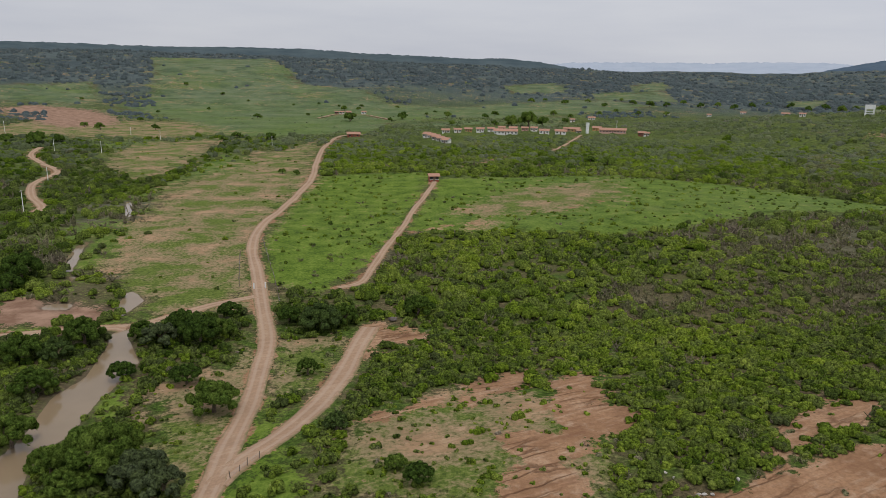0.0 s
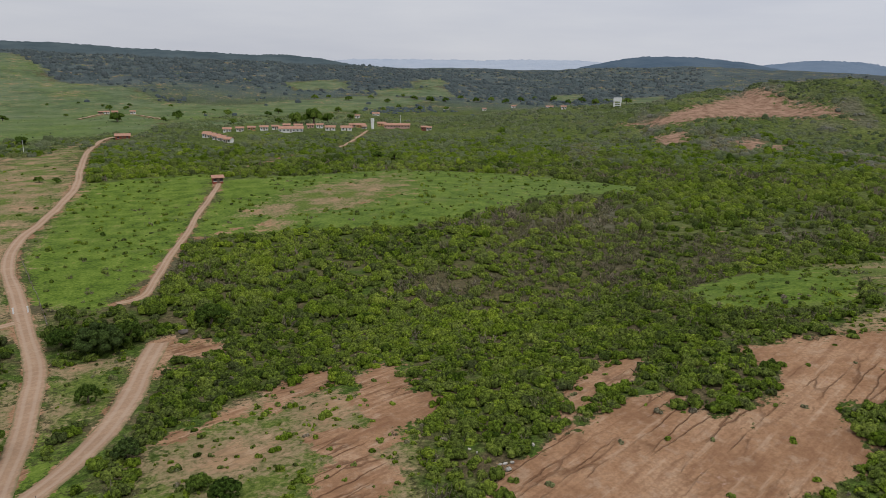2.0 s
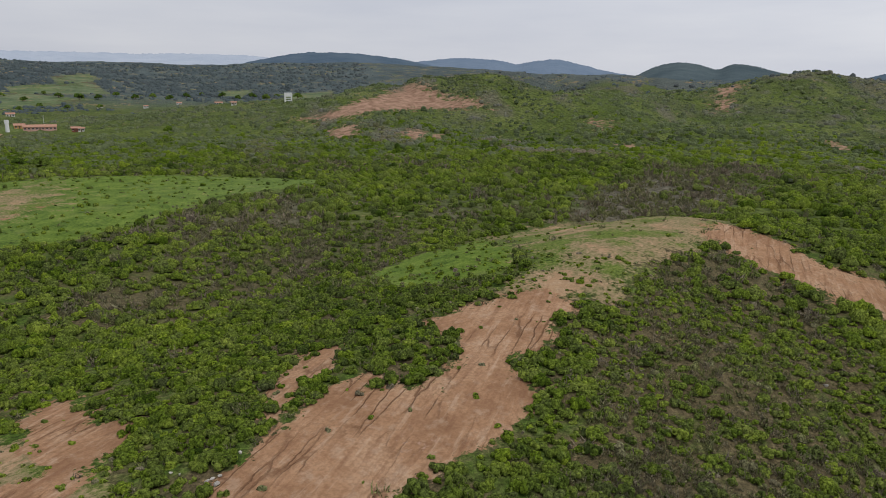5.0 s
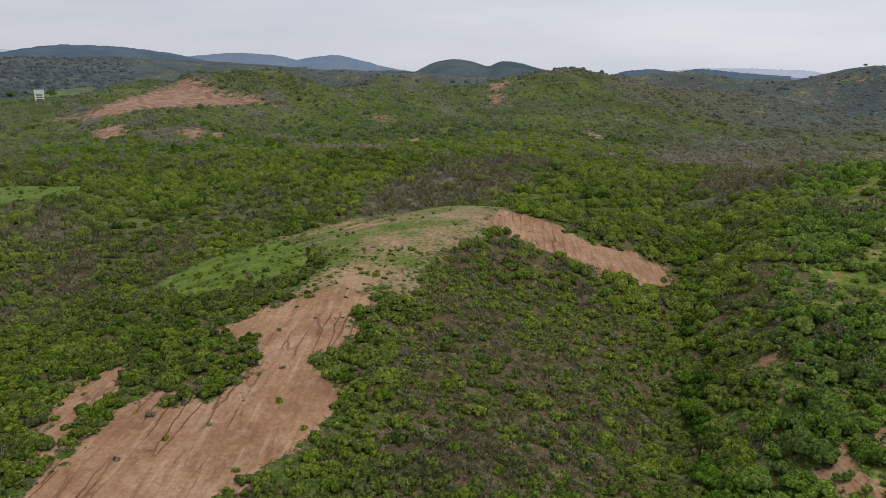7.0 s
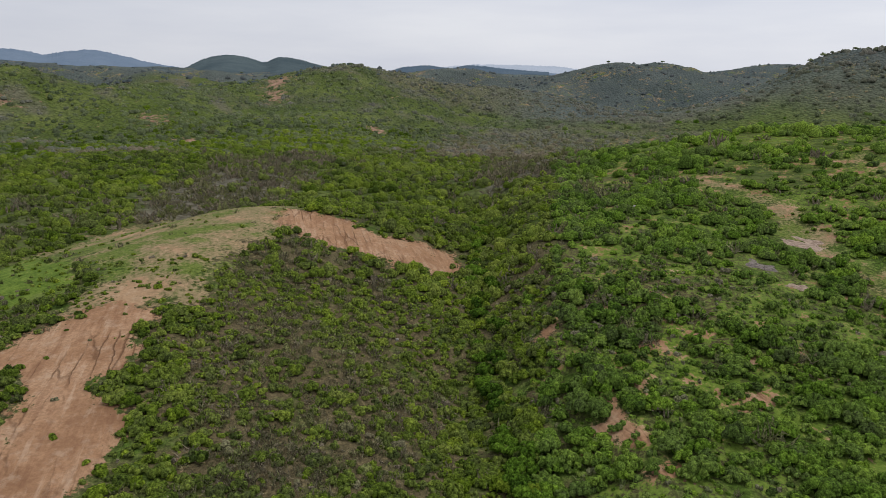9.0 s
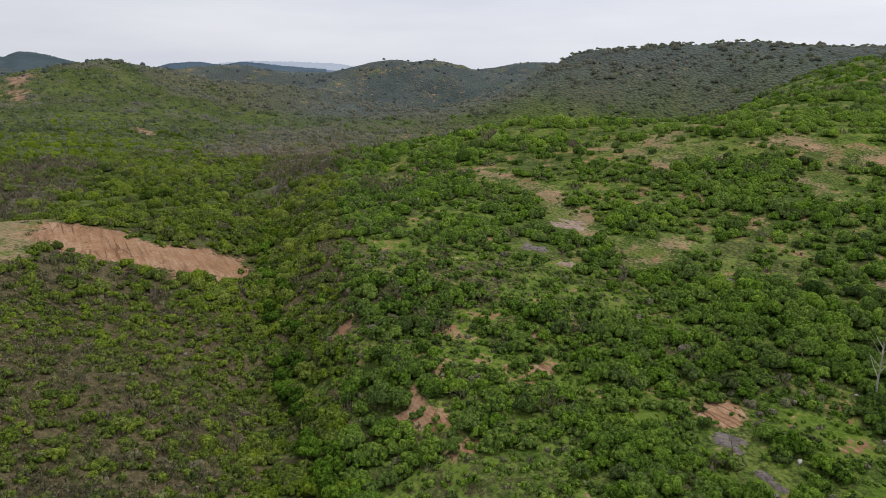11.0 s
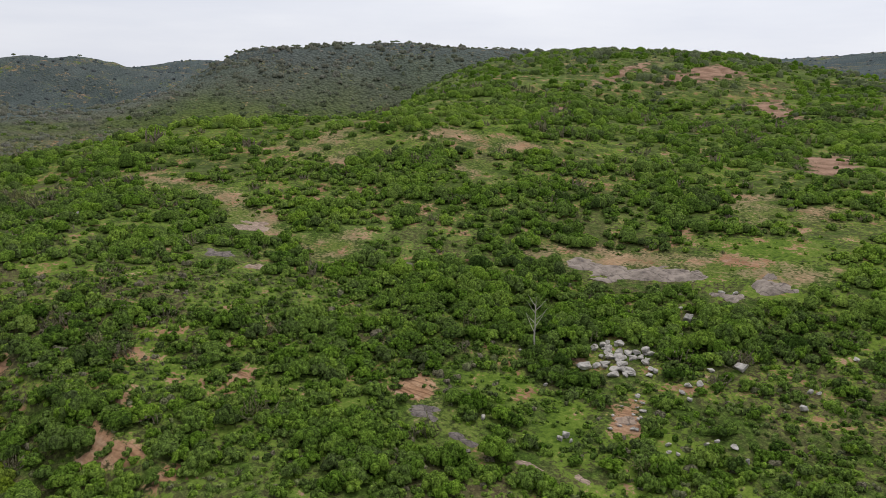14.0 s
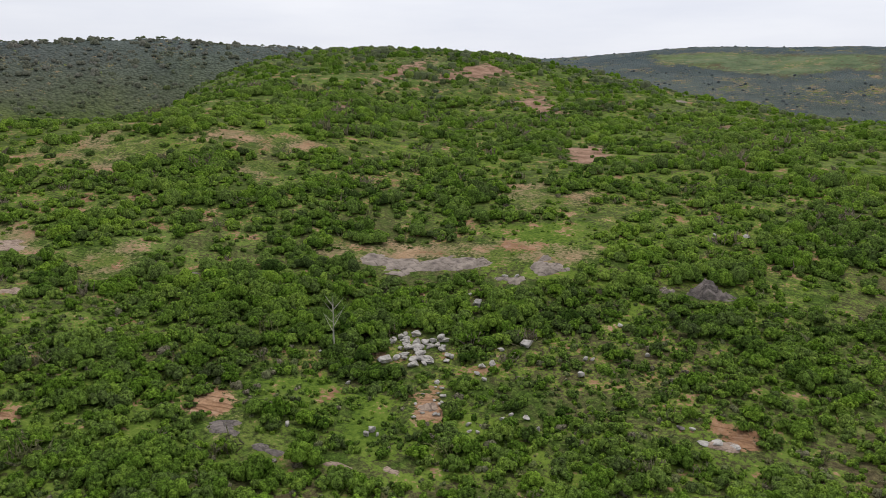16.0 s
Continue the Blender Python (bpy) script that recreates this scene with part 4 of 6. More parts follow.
def tube(points, radii, sides=6):
    """Corners and quads of a bent, tapering tube."""
    pts = [Vector(p) for p in points]
    V, Q = [], []
    for i, (p, r) in enumerate(zip(pts, radii)):
        d = (pts[min(i + 1, len(pts) - 1)] - pts[max(i - 1, 0)]).normalized()
        a = d.cross(Vector((0.3, 0.9, 0.2))).normalized()
        b = d.cross(a)
        V += [tuple(p + (a * math.cos(k * math.tau / sides) + b * math.sin(k * math.tau / sides)) * r) for k in range(sides)]
    for i in range(len(pts) - 1):
        Q += [(i * sides + k, i * sides + (k + 1) % sides, (i + 1) * sides + (k + 1) % sides, (i + 1) * sides + k) for k in range(sides)]
    return V, Q


def joined(tubes):
    V, Q = [], []
    for v, q in tubes:
        Q += [tuple(i + len(V) for i in f) for f in q]
        V += v
    return np.array(V), np.array(Q)


def trunk_mesh(name, tall, reach, thick, limbs):
    """A tapered trunk that forks into limbs."""
    tubes = [tube([(0, 0, -0.25), (0.03, 0.02, tall * 0.5), (0.0, 0.05, tall)], [thick, thick * 0.8, thick * 0.55])]
    for k in range(limbs):
        a = k * math.tau / limbs + rng.uniform(-0.4, 0.4)
        c, s = math.cos(a), math.sin(a)
        tubes.append(tube([(0, 0.03, tall * rng.uniform(0.5, 0.9)), (reach * 0.4 * c, reach * 0.4 * s, tall + 0.15), (reach * c, reach * s, tall + rng.uniform(0.3, 0.5))], [thick * 0.5, thick * 0.33, thick * 0.12], 5))
    return mesh_of(name, *joined(tubes), BARK, smooth=True)


def crown_data(name, template, material, tint, dry):
    V, T = template
    n = len(V)
    return mesh_of(name, V, T, material, {"tint": np.full(n, tint), "dry": np.full(n, dry)}, True)


def raised(template, lift):
    V, T = template
    V = V.copy()
    V[:, 2] += lift
    return V, T


def plant_thing(name, x, y, size, crown_me, trunk_me, label, category, group):
    """A tree or shrub of that width: an Empty at its foot with trunk and crown."""
    root = new(name)
    z = float(ground_z(np.array([x]), np.array([y]))[0])
    s = size / 2
    root.matrix_basis = Matrix.Translation((x, y, z)) @ Matrix.Rotation(rng.uniform(0, 6.28), 4, "Z") @ Matrix.Diagonal((s, s, s * rng.uniform(0.85, 1.1), 1))
    for part_name, me in (("trunk", trunk_me), ("crown", crown_me)):
        ob = new(part_name, me)
        ob.parent = root
    return tagged(root, label, category, group)


TREE_TRUNKS = [trunk_mesh("trunk", 0.55, 0.5, 0.09, 5) for _ in range(3)]
TREE_CROWNS = [crown_data("crown", raised(crown_mesh(40, 2800, 0.038, 0.95, 0.8, fine=True), 0.26), TREE_LEAVES, t, d) for t, d in ((0.25, 0), (0.5, 0), (0.75, 0.0), (0.4, 0.15), (0.6, 0.45))]
GULLY_CROWNS = [crown_data("crown", raised(crown_mesh(18, 700, 0.055, 0.95, 0.72, fine=True), 0.1), SLOPE_LEAVES, t, 0) for t in (0.05, 0.15, 0.25, 0.4)]
FAR_CROWNS = [crown_data("crown", raised(crown_mesh(12, 150, 0.09, 0.95, 0.72, 0.4), 0.1), TREE_LEAVES, t, 0) for t in (0.35, 0.5, 0.7, 0.9)]


def tree(x, y, width):
    k = int(rng.integers(0, 5))
    plant_thing("tree", x, y, width * 1.1, TREE_CROWNS[k], TREE_TRUNKS[k % 3], "broad tree with dark green leaves near the river and road" if k != 4 else "broad tree with thinning grey-green leaves near the river", "tree", "trees by the river")


def gully_tree(x, y, width):
    plant_thing("tree", x, y, width, GULLY_CROWNS[int(rng.integers(0, 4))], TREE_TRUNKS[1], "bushy deep green tree growing in the gully", "tree", "trees in the gully")


def far_tree(x, y, width):
    plant_thing("tree", x, y, width * 1.05, FAR_CROWNS[int(rng.integers(0, 4))], TREE_TRUNKS[0], "lone rounded tree with dark green leaves on open ground", "tree", "scattered trees")


CREST_CROWNS = [crown_data("crown", raised(crown_mesh(12, 120, 0.10, 0.6, 0.8, 0.3), 0.25), HAZY_HILL_LEAVES, t, 0.1) for t in (0.5, 0.65, 0.8)]


def crest_tree(x, y, width):
    plant_thing("tree", x, y, width * 0.95, CREST_CROWNS[int(rng.integers(0, 3))], TREE_TRUNKS[2], "small flat-topped tree with thin grey-green leaves on a hill crest", "tree", "trees on the crests")


# ---- hazy ridges at the end of the view ----
def make_haze(name, dark, light):
    m = Nodes(name)
    return m.done(m.ramp(m.noise(0.008, 7, 0.65), (0.35, dark), (0.65, light)), 1.0, m.bump(m.noise(0.03, 5), 12.0, 0.7), 0.0)


# the haze is in these base colours: bluer, then paler, the farther the ridge
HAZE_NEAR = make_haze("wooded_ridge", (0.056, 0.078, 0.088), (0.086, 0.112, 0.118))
HAZE_MID = make_haze("hazy_blue_ridge", (0.068, 0.100, 0.135), (0.092, 0.125, 0.158))
HAZE_FAR = make_haze("hazy_pale_ridge", (0.13, 0.175, 0.235), (0.155, 0.20, 0.26))
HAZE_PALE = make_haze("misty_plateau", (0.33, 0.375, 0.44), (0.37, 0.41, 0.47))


def far_ridge(name, material, *crest):
    """A long hill with an uneven crest, rising out of the plain."""
    pts = np.array([(*spot(b, d), z) for b, d, z in crest])
    u = np.linspace(0, len(pts) - 1, (len(pts) - 1) * 24 + 1)
    line = np.stack([np.interp(u, np.arange(len(pts)), pts[:, k]) for k in range(3)], 1)
    d0 = float(crest[0][1])
    k = np.ones(15) / 15
    z = np.convolve(np.pad(line[:, 2], 7, mode="edge"), k, mode="valid")
    ragged = (1.2 * wobble(line[:, 0], line[:, 1], 60, 41) + 0.9 * rng.normal(size=len(u))) * d0 / 3000
    V = []
    for out, drop in ((-900, 1.0), (-620, 0.72), (-330, 0.32), (-120, 0.07), (0, 0.0), (150, 0.1), (500, 1.0)):
        way = line[:, :2] / np.linalg.norm(line[:, :2], axis=1)[:, None]
        h = z * (1 - drop) - 30 * drop + ragged * (drop == 0) + (6 * wobble(line[:, 0] + out, line[:, 1], 260, out) if 0 < drop < 1 else 0)
        V.append(np.column_stack([line[:, :2] + way * min(out, 4900 - d0), h]))
    V = np.stack(V, 1)
    n, w = V.shape[:2]
    i, j = np.meshgrid(np.arange(n - 1), np.arange(w - 1), indexing="ij")
    q = np.stack([i * w + j, (i + 1) * w + j, (i + 1) * w + j + 1, i * w + j + 1], -1).reshape(-1, 4)
    ob = new(name, mesh_of(name, V.reshape(-1, 3), q, material, smooth=True))
    tagged(ob, "wooded ridge on the horizon, blue with distance", "backdrop", kind="structure")


# ---- buildings ----
HOUSES = []


def plain(name, colour, rough=0.8, spots=0.25, size=1.5):
    m = Nodes(name)
    dirt = m.noise(size, 6, 0.65)
    return m.done(m.mix(m.math("MULTIPLY", m.step(dirt, 0.45, 0.75), spots), colour, tuple(c * 0.45 for c in colour)), rough, m.bump(m.noise(size * 8, 4), 0.02, 0.4), 0.2)


WHITE_WALL = plain("white_plaster", (0.78, 0.77, 0.74))
OCHRE_WALL = plain("ochre_plaster", (0.55, 0.33, 0.13))
ROSE_WALL = plain("rose_plaster", (0.60, 0.36, 0.30))
BRICK_WALL = plain("red_brick", (0.30, 0.09, 0.06), 0.9, 0.5, 3.0)
ROOF_TILE = plain("clay_tile", (0.38, 0.21, 0.145), 0.85, 0.5, 0.8)
DARK_OPENING = plain("dark_opening", (0.03, 0.03, 0.035), 0.4, 0.0)
DOOR_PAINT = plain("door_paint", (0.16, 0.11, 0.08), 0.6)
CONCRETE = plain("white_concrete", (0.74, 0.74, 0.72), 0.8, 0.35, 0.7)
WOOD = plain("weathered_wood", (0.17, 0.13, 0.10), 0.9, 0.5, 4.0)
WIRE = plain("wire", (0.25, 0.25, 0.25), 0.5, 0.0)


def box(bm, x0, x1, y0, y1, z0, z1):
    v = [bm.verts.new((x, y, z)) for z in (z0, z1) for x, y in ((x0, y0), (x1, y0), (x1, y1), (x0, y1))]
    for f in ((3, 2, 1, 0), (4, 5, 6, 7), (0, 1, 5, 4), (1, 2, 6, 5), (2, 3, 7, 6), (3, 0, 4, 7)):
        bm.faces.new([v[i] for i in f])
    return bm


def base_z(x, y, reach=2.0):
    xs = np.array([x, x - reach, x + reach, x, x])
    ys = np.array([y, y, y, y - reach, y + reach])
    return float(ground_z(xs, ys).min())


def house(x, y, turn, width, depth, tall, wall):
    """A low gabled house: walls with gables, two roof slopes, door and windows. Its front looks back to the river."""
    root = new("house")
    HOUSES.append((x, y))
    HOUSES.append((x * (1 - 16 / math.hypot(x, y)), y * (1 - 16 / math.hypot(x, y))))
    root.matrix_basis = Matrix.Translation((x, y, base_z(x, y, 2))) @ Matrix.Rotation(radians(turn), 4, "Z")
    w, d, rise = width / 2, depth / 2, depth * 0.16
    bm = bmesh.new()
    prof = [(-d, -0.4), (d, -0.4), (d, tall), (0, tall + rise), (-d, tall)]
    a, b = [[bm.verts.new((s * w, yy, zz)) for yy, zz in prof] for s in (-1, 1)]
    bm.faces.new(a[::-1])
    bm.faces.new(b)
    for i in range(5):
        bm.faces.new([a[i], a[(i + 1) % 5], b[(i + 1) % 5], b[i]])
    part("wall", bm, wall, root)
    for s in (-1, 1):
        bm = bmesh.new()
        o = 0.5
        run = [(0, tall + rise + 0.12), (s * (d + o), tall - rise * o / d + 0.12), (s * (d + o), tall - rise * o / d - 0.02), (0, tall + rise - 0.02)]
        e, f = [[bm.verts.new((q * (w + o), yy, zz)) for yy, zz in run] for q in (-1, 1)]
        bm.faces.new(e)
        bm.faces.new(f[::-1])
        for i in range(4):
            bm.faces.new([e[i], f[i], f[(i + 1) % 4], e[(i + 1) % 4]])
        bmesh.ops.recalc_face_normals(bm, faces=bm.faces)
        part("roof", bm, ROOF_TILE, root, "red clay tile roof")
    door = part("door", box(bmesh.new(), -0.45, 0.45, -d - 0.05, -d + 0.02, 0, 2.05), DOOR_PAINT, root)
    n = max(1, int(width / 5))
    for k in range(n):
        for s in (-1, 1):
            cx = s * (w * (k + 0.75) / (n + 0.2))
            win = part("window", box(bmesh.new(), cx - 0.55, cx + 0.55, -d - 0.04, -d + 0.02, 1.0, 2.0), DARK_OPENING, root)
            part("sill", box(bmesh.new(), cx - 0.65, cx + 0.65, -d - 0.14, -d - 0.042, 0.9, 1.0), CONCRETE, win)
    kind = "red brick house with a clay tile roof" if wall is BRICK_WALL else "small plastered village house with a red tile roof"
    return tagged(root, kind, "house", "village houses")


def ring_bm(r0, r1, z0, z1, sides=24, bm=None):
    bm = bm or bmesh.new()
    a, b = [[bm.verts.new((r * math.cos(k * math.tau / sides), r * math.sin(k * math.tau / sides), z)) for k in range(sides)] for r, z in ((r0, z0), (r1, z1))]
    bm.faces.new(a[::-1])
    bm.faces.new(b)
    for k in range(sides):
        bm.faces.new([a[k], a[(k + 1) % sides], b[(k + 1) % sides], b[k]])
    return bm


def round_tower(x, y, tall):
    root = new("water_tower")
    root.matrix_basis = Matrix.Translation((x, y, base_z(x, y)))
    part("shaft", ring_bm(1.25, 1.2, -0.4, tall * 0.72), CONCRETE, root)
    part("tank", ring_bm(1.42, 1.42, tall * 0.72, tall), CONCRETE, root)
    part("lid", ring_bm(1.5, 1.3, tall, tall + 0.2), CONCRETE, root)
    tagged(root, "slim round white concrete water tower in the village", "water tower")


def tank_tower(x, y, tall):
    root = new("water_tower")
    root.matrix_basis = Matrix.Translation((x, y, base_z(x, y))) @ Matrix.Rotation(radians(-31), 4, "Z")
    h = tall / 2 * 0.66
    for sx in (-1, 1):
        for sy in (-1, 1):
            part("leg", box(bmesh.new(), sx * h - 0.6, sx * h + 0.6, sy * h - 0.6, sy * h + 0.6, -0.5, tall * 0.62), CONCRETE, root)
    part("tank", box(bmesh.new(), -h - 0.8, h + 0.8, -h - 0.8, h + 0.8, tall * 0.62, tall), CONCRETE, root)
    for k in (0.2, 0.4):
        part("beam", box(bmesh.new(), -h, h, -h - 0.3, -h + 0.3, tall * k - 0.35, tall * k + 0.35), CONCRETE, root)
    tagged(root, "white concrete water tank on four square legs", "water tower")


def power_pole(x, y, tall):
    root = new("power_pole")
    root.matrix_basis = Matrix.Translation((x, y, base_z(x, y, 0.3))) @ Matrix.Rotation(rng.uniform(0, 3), 4, "Z")
    part("pole", ring_bm(0.13, 0.09, -0.4, tall, 8), CONCRETE, root)
    part("crossarm", box(bmesh.new(), -0.7, 0.7, -0.05, 0.05, tall - 0.45, tall - 0.32), WOOD, root)
    for sx in (-0.6, 0.6):
        part("insulator", ring_bm(0.06, 0.04, tall - 0.32, tall - 0.17, 6, bmesh.new()), CONCRETE, root).location.x = sx
    tagged(root, "pale concrete power pole with a short crossarm", "power pole", "power poles")


def marker_post(x, y):
    root = new("marker_post")
    root.matrix_basis = Matrix.Translation((x, y, base_z(x, y, 0.3)))
    bm = box(bmesh.new(), -0.11, 0.11, -0.11, 0.11, -0.3, 1.15)
    bmesh.ops.bevel(bm, geom=bm.edges[:], offset=0.03, segments=1, affect="EDGES")
    part("post", bm, CONCRETE, root)
    part("cap", box(bmesh.new(), -0.13, 0.13, -0.13, 0.13, 1.15, 1.22), CONCRETE, root)
    tagged(root, "short white painted concrete post beside the road", "marker post", "culvert posts")


def fence(*line):
    """Rough posts about 1.6 m apart with two wires."""
    root = new("fence")
    pts = [Vector((*p, 0)) for p in line]
    root.matrix_basis = Matrix.Translation((pts[0].x, pts[0].y, 0))
    tops = []
    for a, b in zip(pts, pts[1:]):
        n = max(2, int((b - a).length / 1.7))
        for k in range(n):
            p = a.lerp(b, k / n) + Vector((rng.uniform(-0.1, 0.1), rng.uniform(-0.1, 0.1), 0))
            z = float(ground_z(np.array([p.x]), np.array([p.y]))[0])
            tall = rng.uniform(0.75, 1.1)
            lean = Vector((rng.uniform(-0.12, 0.12), rng.uniform(-0.12, 0.12), 0))
            v, q = tube([p - pts[0] + Vector((0, 0, z - 0.2)), p - pts[0] + lean + Vector((0, 0, z + tall))], [0.06, 0.04], 6)
            ob = new("post", mesh_of("post", v, q, WOOD))
            ob.parent = root
            tops.append((p - pts[0], z))
    for h in (0.3, 0.6):
        v, q = tube([p + Vector((0, 0, z + h)) for p, z in tops], [0.012] * len(tops), 4)
        ob = new("wire", mesh_of("wire", v, q, WIRE))
        ob.parent = root
    tagged(root, "rough wooden post and wire fence beside the track", "fence", "fences")


# ---- stones ----
def make_rock(name, dark, light, size=1.2):
    m = Nodes(name)
    c = m.ramp(m.noise(size, 7, 0.65), (0.3, dark), (0.55, light), (0.8, tuple(min(1, v * 1.25) for v in light)))
    crack = m.step(m.cells(size * 0.5, m.mix(0.5, m.stretched(0.35, 1.3, 1.2, 20), m.node("ShaderNodeTexNoise", Scale=0.8, Detail=4.0, Vector=m.place()).outputs[1], "ADD"), "DISTANCE_TO_EDGE"), 0.0, 0.035)
    c = m.mix(m.math("MULTIPLY", m.math("SUBTRACT", 1.0, crack), 0.6), c, tuple(v * 0.4 for v in dark))
    return m.done(c, 0.9, m.bump(m.noise(size * 4, 6), 0.12, 0.8), 0.2)


PALE_ROCK = make_rock("pale_granite", (0.18, 0.165, 0.145), (0.42, 0.39, 0.35))
GREY_ROCK = make_rock("grey_granite", (0.10, 0.080, 0.070), (0.275, 0.228, 0.188), 0.7)
DARK_ROCK = make_rock("dark_gneiss", (0.07, 0.060, 0.055), (0.18, 0.152, 0.135))
BROWN_ROCK = make_rock("brown_rock", (0.15, 0.10, 0.075), (0.33, 0.25, 0.19))


def lump(seed, cuts, flat=1.0, facet=0.35):
    """A stone: a rounded block with chipped faces."""
    bm = bmesh.new()
    bmesh.ops.create_icosphere(bm, subdivisions=cuts, radius=1.0)
    r = np.random.default_rng(seed)
    planes = [(Vector(r.normal(size=3)).normalized(), r.uniform(0.32, 0.7)) for _ in range(11)]
    for v in bm.verts:
        for nrm, d in planes:
            k = v.co.dot(nrm) - d
            if k > 0:
                v.co -= nrm * k
        v.co *= 1 + 0.05 * noise.noise(v.co * 2.2 + Vector((seed, 0, 0)))
    return bm


STONES, STONE_SPOTS = [], []
for k in range(7):
    bm = lump(k, 2)
    me = bpy.data.meshes.new("boulder")
    bm.to_mesh(me)
    bm.free()
    STONES.append(me)


def boulder(x, y, width, tall, material):
    me = STONES[int(rng.integers(0, 7))].copy()
    me.materials.append(material)
    ob = new("boulder", me)
    s = width / 2
    z = float(ground_z(np.array([x]), np.array([y]))[0])
    STONE_SPOTS.append((x, y, s))
    ob.matrix_basis = Matrix.Translation((x, y, z + s * tall * 0.45)) @ Matrix.Rotation(rng.uniform(0, 6.28), 4, "Z") @ Matrix.Rotation(rng.uniform(-0.3, 0.3), 4, "X") @ Matrix.Diagonal((s, s * rng.uniform(0.7, 1.0), s * tall, 1))
    return tagged(ob, "pale grey weathered boulder on the scrubby hillside" if material is PALE_ROCK else "dark weathered boulder half sunk in the ground", "boulder", "boulders on the hillside")


def rock_slab(x, y, length, width, turn, tall, material):
    """Bedrock that crops out: a low, broad, cracked hump that follows the slope."""
    nx, ny = 34, 16
    c, s = math.cos(radians(turn)), math.sin(radians(turn))
    u, v = np.meshgrid(np.linspace(-1, 1, nx), np.linspace(-1, 1, ny), indexing="ij")
    wx, wy = x + u * length / 2 * c - v * width / 2 * s, y + u * length / 2 * s + v * width / 2 * c
    edge = np.hypot(u, v * (1 + 0.25 * np.sin(u * 5 + x))) + 0.22 * wobble(wx, wy, 2.3, x) + 0.1 * wobble(wx, wy, 0.9, y)
    rise = tall * np.clip(1.15 - edge ** 2 * 1.25, -0.6, 1) * (0.75 + 0.25 * wobble(wx, wy, 3.0, 3)) - tall * 0.25
    rise += 0.18 * tall * np.floor(2.2 * wobble(wx, wy, length / 3, 9))
    z0 = float(ground_z(np.array([x]), np.array([y]))[0])
    z = ground_z(wx.ravel(), wy.ravel()).reshape(u.shape) + rise
    i, j = np.meshgrid(np.arange(nx - 1), np.arange(ny - 1), indexing="ij")
    q = np.stack([i * ny + j, (i + 1) * ny + j, (i + 1) * ny + j + 1, i * ny + j + 1], -1).reshape(-1, 4)
    ob = new("rock_outcrop", mesh_of("rock_outcrop", np.stack([wx - x, wy - y, z - z0], -1).reshape(-1, 3), q, material))
    ob.location = (x, y, z0)
    tagged(ob, "broad cracked grey rock outcrop bare on the hillside", "rock outcrop", "rock outcrops")
    SLABS.append((x, y, length / 2, width / 2, c, s))


SLABS = []


def dead_tree(x, y, tall):
    root = new("dead_tree")
    root.location = (x, y, base_z(x, y, 0.2))
    trunk = [(0, 0, -0.3), (0.1, 0, tall * 0.3), (-0.1, 0.1, tall * 0.6), (0.05, 0, tall)]
    v, q = tube(trunk, [0.16, 0.12, 0.08, 0.02], 7)
    ob = new("trunk", mesh_of("trunk", v, q, PALE_BARK, smooth=True))
    ob.parent = root
    for k in range(9):
        h = tall * (0.35 + 0.06 * k)
        a = k * 2.4
        l = tall * rng.uniform(0.16, 0.3)
        v, q = tube([(0, 0.03, h), (l * 0.5 * math.cos(a), l * 0.5 * math.sin(a), h + l * 0.5), (l * math.cos(a), l * math.sin(a), h + l * 1.1)], [0.06, 0.04, 0.012], 5)
        ob = new("branch", mesh_of("branch", v, q, PALE_BARK, smooth=True))
        ob.parent = root
    tagged(root, "bare dead tree with pale grey branches in the scrub", "tree")


PALE_BARK = plain("bleached_bark", (0.40, 0.37, 0.31), 0.9, 0.4, 5.0)


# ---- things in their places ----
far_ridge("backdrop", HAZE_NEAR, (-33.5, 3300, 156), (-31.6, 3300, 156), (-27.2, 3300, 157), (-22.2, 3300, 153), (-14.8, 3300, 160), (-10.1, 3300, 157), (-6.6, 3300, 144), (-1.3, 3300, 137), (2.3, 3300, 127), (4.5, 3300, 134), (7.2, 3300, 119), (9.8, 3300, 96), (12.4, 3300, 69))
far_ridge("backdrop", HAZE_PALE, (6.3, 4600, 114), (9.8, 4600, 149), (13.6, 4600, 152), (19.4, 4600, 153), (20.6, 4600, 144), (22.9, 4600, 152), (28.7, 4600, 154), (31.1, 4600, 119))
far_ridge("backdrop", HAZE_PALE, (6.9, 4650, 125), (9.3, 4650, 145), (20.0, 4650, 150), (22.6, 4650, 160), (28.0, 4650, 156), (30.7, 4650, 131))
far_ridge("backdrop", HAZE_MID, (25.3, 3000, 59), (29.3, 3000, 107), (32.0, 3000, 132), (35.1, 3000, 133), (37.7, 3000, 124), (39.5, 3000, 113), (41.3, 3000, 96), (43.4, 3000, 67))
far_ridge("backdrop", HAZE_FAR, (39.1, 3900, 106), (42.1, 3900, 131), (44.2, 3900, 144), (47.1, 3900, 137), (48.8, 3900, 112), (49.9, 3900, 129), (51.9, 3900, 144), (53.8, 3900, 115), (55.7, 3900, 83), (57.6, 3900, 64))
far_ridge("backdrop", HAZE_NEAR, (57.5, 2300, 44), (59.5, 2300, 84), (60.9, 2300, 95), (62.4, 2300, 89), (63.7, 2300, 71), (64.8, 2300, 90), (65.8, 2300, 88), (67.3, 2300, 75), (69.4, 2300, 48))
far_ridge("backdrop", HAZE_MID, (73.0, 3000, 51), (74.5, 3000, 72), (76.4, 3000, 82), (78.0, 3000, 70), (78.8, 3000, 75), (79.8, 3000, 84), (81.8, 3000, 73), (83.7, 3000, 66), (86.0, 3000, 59))
